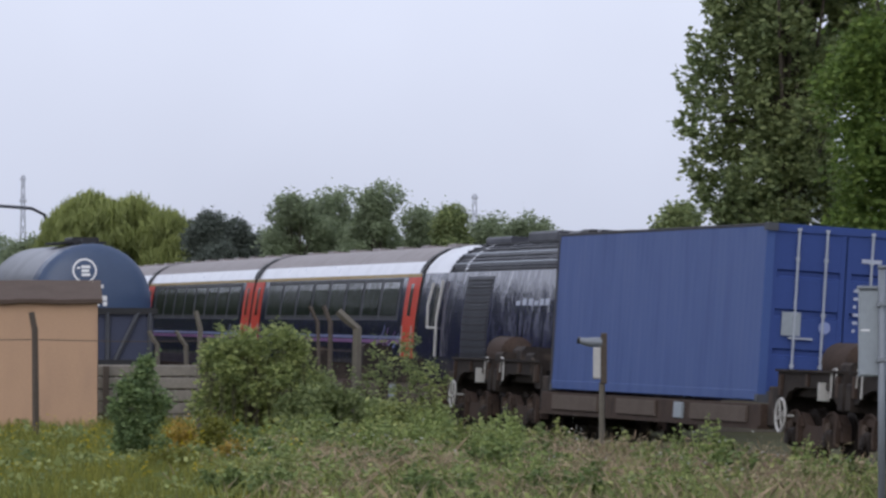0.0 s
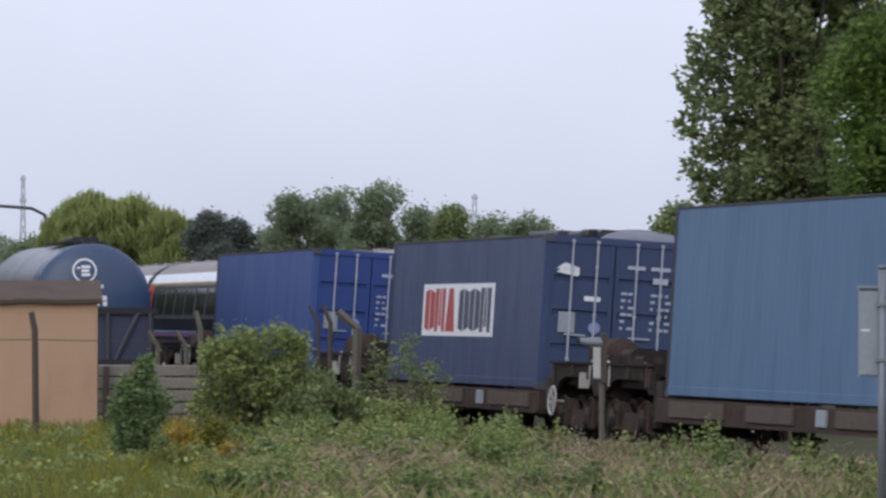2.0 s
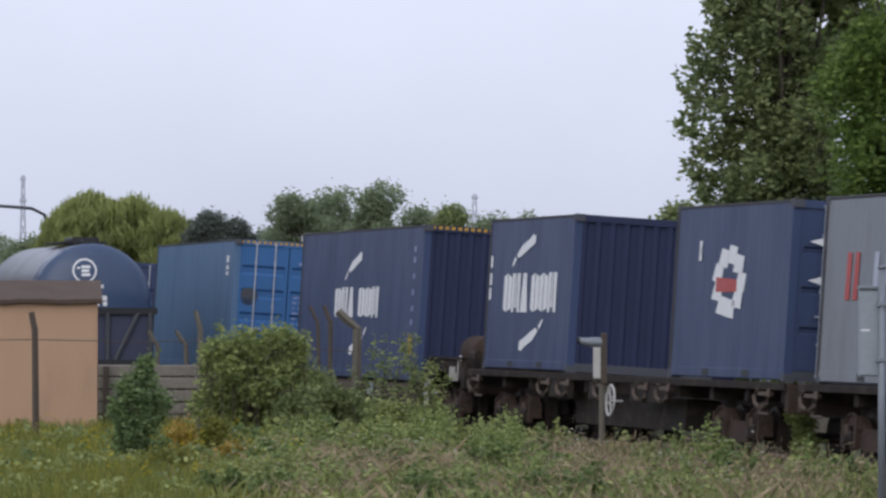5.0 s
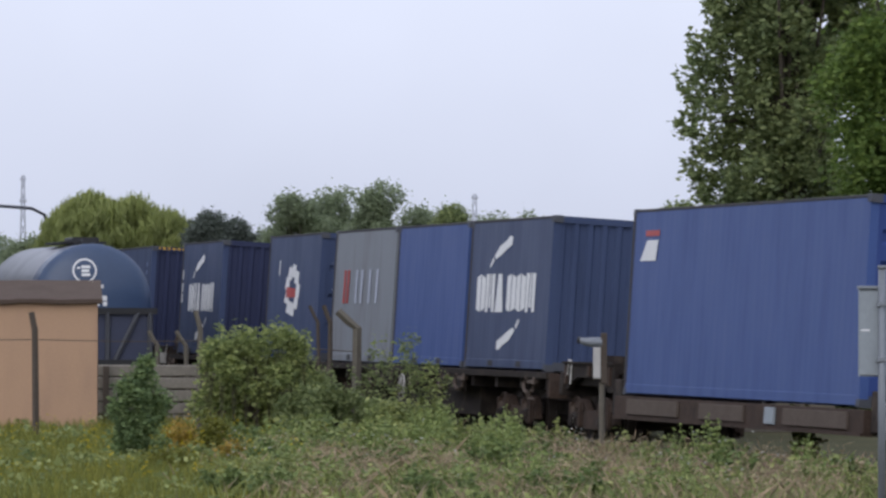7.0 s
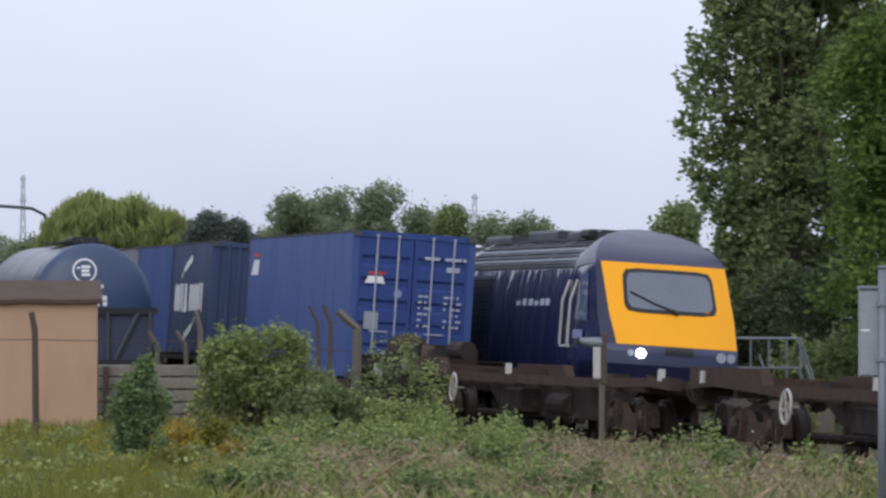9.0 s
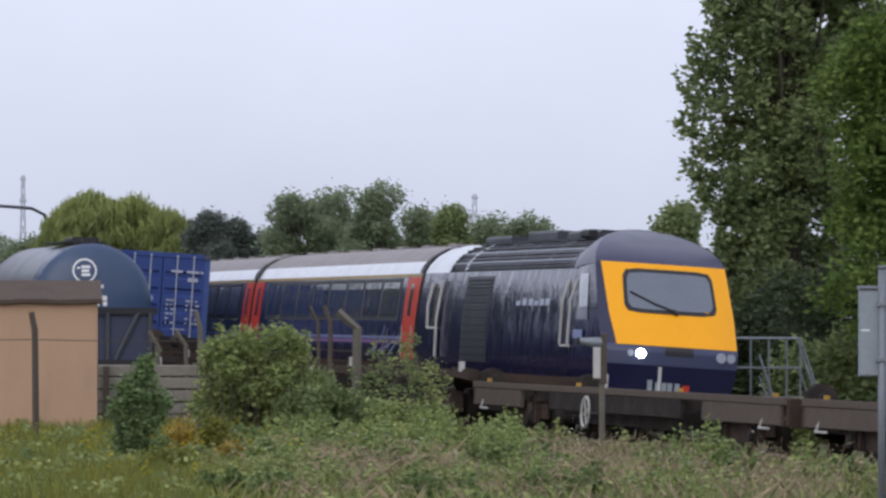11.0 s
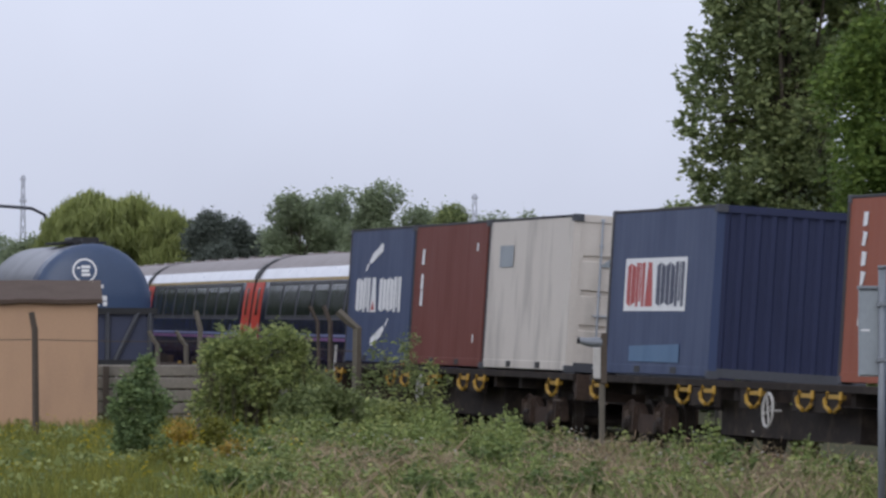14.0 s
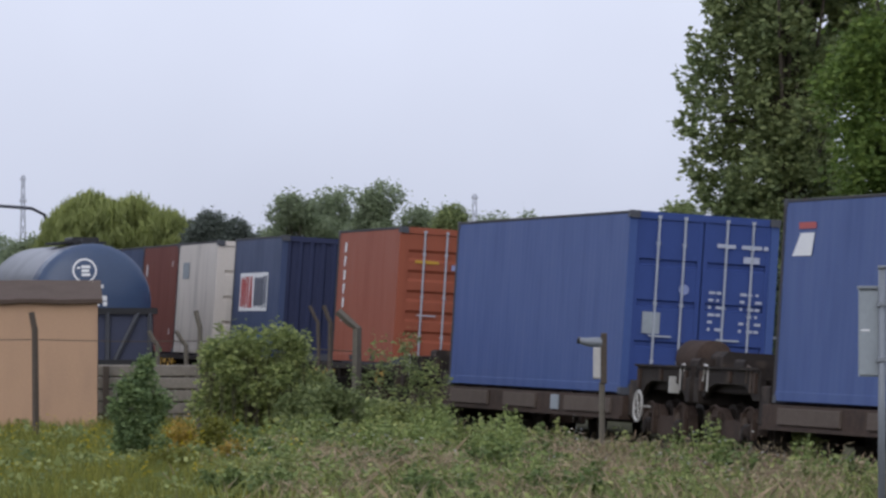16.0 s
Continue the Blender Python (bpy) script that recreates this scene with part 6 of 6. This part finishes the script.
def weed_plant(x, y, h, w, material, label, seed, leaf, aspect):
    """Several leaning stems, with leaves that shorten toward their tips."""
    t = thing("weed_clump", label, "weeds", "weed clumps", m=pose(x, y, -0.15))
    rg = np.random.default_rng(seed)
    b = Build()
    at, size = [], []
    for _ in range(int(13 + 20 * w)):
        a, q = rg.uniform(0, 6.283), w * 0.55 * rg.uniform(0, 1) ** 0.6
        hh = h * rg.uniform(0.55, 1.12) * (1 - 0.35 * q / w)
        foot = np.array((q * 0.6 * math.cos(a), q * 0.6 * math.sin(a), 0.0))
        tip = np.array((q * 1.25 * math.cos(a), q * 1.25 * math.sin(a), hh))
        b.tube([tuple(foot), tuple((foot + tip) / 2 + np.array((0, 0, 0.03))), tuple(tip)], 0.008, 0.004, seg=3, cap=False)
        for f in np.linspace(0.12, 1.0, 9):
            c = foot + (tip - foot) * f
            for _k in range(4):
                at.append(c + rg.normal(size=3) * np.array((1, 1, 0.5)) * leaf * 0.42 * (1.25 - 0.75 * f))
                size.append(leaf * (1.25 - 0.7 * f))
    tagged(part("stem_tangle", b, material, t), kind="stuff")
    me = leaf_cloud("foliage", np.array(at), np.array(size), seed=seed, aspect=aspect, flat=0.5)
    me.materials.append(material)
    part("foliage", me, None, t)
    return t


WEEDS = ((LEAF_LEAN, "pale grey-green bushy weed in rough ground", 0.11, 0.5), (LEAF_DOCK, "deep green broad-leaved weed in rough ground", 0.15, 0.5),
         (LEAF_WEED, "mid-green nettle clump in rough ground", 0.12, 0.42), (DRY, "dead tan weed stalks in rough ground", 0.10, 0.16))
made = []
for k, (x, y, h, w) in enumerate(clump_at):
    mm, lab, leaf, asp = WEEDS[(0, 1, 0, 1, 1, 2, 2, 3, 2, 1, 0, 0, 2, 1, 1)[k]]
    made.append(weed_plant(x, y, h, w, mm, lab, 300 + k, leaf, asp))
rc = random.Random(77)
for k in range(155):
    y = rc.uniform(64, 96)
    x = rc.uniform(-3.4, 6.9) * y / 85
    if x < 9.2 - 0.228 * (y - 64.6) - 2.2:
        copy_thing(made[(k * 7) % 15], pose(x, y, -0.15 - rc.uniform(-0.05, 0.10), 0, 0, rc.uniform(0, 360)))


def blades(name, n, xr, yr, h, w, material, label, category, seed, lean=0.25, mask=None):
    """Grass or stems: narrow upright leaves rooted in the ground."""
    rg = np.random.default_rng(seed)
    y = rg.uniform(*yr, n)
    x = rg.uniform(xr[0], xr[1], n) * y / 85.0
    if mask is not None:
        keep = mask(x, y, rg)
        x, y = x[keep], y[keep]
        n = len(x)
    hh = h * rg.uniform(0.5, 1.3, n)
    z = np.full(n, -0.13)
    a = rg.uniform(0, 6.283, n)
    d = np.stack([np.cos(a), np.sin(a), np.zeros(n)], 1)
    k = np.stack([np.cos(a + 1.57 + rg.normal(0, .4, n)), np.sin(a + 1.57), np.zeros(n)], 1)
    base = np.stack([x, y, z], 1)
    ln = (lean * rg.normal(size=n) * hh)[:, None]
    up = np.array((0, 0, 1.0))
    ww = (w * rg.uniform(0.6, 1.4, n))[:, None]
    v = np.empty((n, 4, 3))
    v[:, 0] = base - d * ww
    v[:, 1] = base + d * ww
    v[:, 2] = base + k * ln * 0.45 + up * (hh * 0.6)[:, None] + d * ww * 0.8
    v[:, 3] = base + k * ln + up * hh[:, None]
    me = bpy.data.meshes.new(name)
    me.vertices.add(4 * n)
    me.vertices.foreach_set("co", v.reshape(-1))
    me.loops.add(4 * n)
    me.loops.foreach_set("vertex_index", np.arange(4 * n, dtype=np.int32))
    me.polygons.add(n)
    me.polygons.foreach_set("loop_start", np.arange(0, 4 * n, 4, dtype=np.int32))
    me.update(calc_edges=True)
    me.materials.append(material)
    return tagged(new(name, me), label, category, kind="stuff")


def patchy(scale, cut, shift):
    """Keeps what falls in patches."""
    def keep(x, y, rg):
        v = np.sin(x * scale + shift) * np.cos(y * scale * 0.6 + shift * 2) + np.sin((x + y) * scale * 0.45 + shift) * 0.7
        return v + rg.normal(0, 0.35, len(x)) > cut
    return keep


def before_track(x, y):
    """True this side of the ballast."""
    return x < 9.2 - 0.228 * (y - 64.6) - 1.75


def west(x, y, rg):
    return before_track(x, y) & (x / y * 85 + rg.normal(0, 0.9, len(x)) < -2.2)


def east(x, y, rg):
    return before_track(x, y) & (x / y * 85 + rg.normal(0, 0.9, len(x)) > -3.0)


blades("grass", 80000, (-7.2, 7.2), (62, 112), 0.32, 0.010, GRASS, "yellow-green rough grass", "grass", 200, mask=west)
blades("dry_stems", 3500, (-7.2, 7.2), (62, 100), 0.40, 0.0035, DRY, "dry tan stems and dead weeds", "dead weeds", 201, 0.7, mask=east)
blades("green_stems", 13000, (-7.2, 7.2), (62, 100), 0.36, 0.009, LEAF_WEED, "green weed stems", "weeds", 202, 0.4, mask=east)


BRAMBLE = leafy("brown_bramble_canes", (0.215, 0.155, 0.110), 0.35, 0.05)
blades("bramble_canes", 1300, (0.8, 7.2), (72, 92), 0.42, 0.003, BRAMBLE, "arching brown bramble canes beside the track", "brambles", 203, 0.8, mask=east)


def weed_field(name, n, xr, yr, h, spread, leaves, size, material, label, seed, mask=None, aspect=0.55, flat=0.35):
    rg = np.random.default_rng(seed)
    y = rg.uniform(*yr, n)
    x = rg.uniform(*xr, n) * y / 85.0
    keep = before_track(x, y)
    if mask is not None:
        keep &= mask(x, y, rg)
    x, y = x[keep], y[keep]
    n = len(x)
    hh = h * rg.uniform(0.45, 1.25, n)
    f = rg.uniform(0.05, 1.0, (n, leaves))
    p = np.empty((n, leaves, 3))
    sp = spread * (1.15 - 0.7 * f)
    p[..., 0] = x[:, None] + rg.normal(size=(n, leaves)) * sp
    p[..., 1] = y[:, None] + rg.normal(size=(n, leaves)) * sp
    p[..., 2] = -0.12 + f * hh[:, None]
    me = leaf_cloud(name, p.reshape(-1, 3), size, seed=seed, aspect=aspect, flat=flat)
    me.materials.append(material)
    return tagged(new(name, me), label, "weeds", kind="stuff")


weed_field("nettle_patch", 1100, (-3.5, 7.2), (64, 98), 0.46, 0.15, 40, 0.085, LEAF_WEED, "mid-green nettles and tall weeds in patches", 210, patchy(1.3, 0.25, 0.7))
weed_field("low_weeds", 2100, (-7.2, 7.2), (62, 105), 0.28, 0.17, 28, 0.095, LEAF_BUSH, "low mixed green weeds", 211, patchy(0.9, 0.15, 2.1))
weed_field("dead_bracken", 900, (-2.8, 7.2), (62, 98), 0.44, 0.18, 40, 0.15, DRY, "dead tan bracken and bramble tangles", 215, patchy(0.8, 0.35, 4.4), 0.09, 0.9)
weed_field("dead_brambles", 1700, (1.2, 7.2), (64, 90), 0.52, 0.20, 40, 0.12, DRY, "brown dead brambles beside the track", 217, patchy(1.1, 0.25, 5.1), 0.10, 1.0)
weed_field("dead_grass", 420, (-2.2, 0.6), (68, 80), 0.44, 0.16, 38, 0.13, DRY, "pale dead grass lying in drifts among weeds", 218, patchy(1.5, -0.2, 1.9), 0.10, 0.8)
weed_field("tall_weeds", 120, (-2.5, 3.2), (84, 92), 0.58, 0.13, 46, 0.10, LEAF_WEED, "taller leafy weeds near the line", 212)
weed_field("dock_clumps", 420, (-7.2, -1.5), (66, 104), 0.36, 0.20, 34, 0.12, LEAF_WEED, "broad-leaved clumps in the grass", 216, patchy(1.6, 0.4, 1.2))
weed_field("ragwort", 340, (-7.0, -1.2), (70, 99), 0.50, 0.10, 16, 0.05, FLOWER_Y, "yellow ragwort and mustard flowers in the grass", 213, patchy(1.2, 0.2, 3.0))
weed_field("white_flowers", 170, (-3.5, 6.5), (66, 92), 0.62, 0.06, 6, 0.04, FLOWER_W, "scattered white flower heads", 214)


# ---- movement of the goods train ----
def motions():
    for ob, s, z, length in FREIGHT:
        walk(ob, [(t, on_track(s - run(t), length, 0, z)) for t in range(17)])


motions()
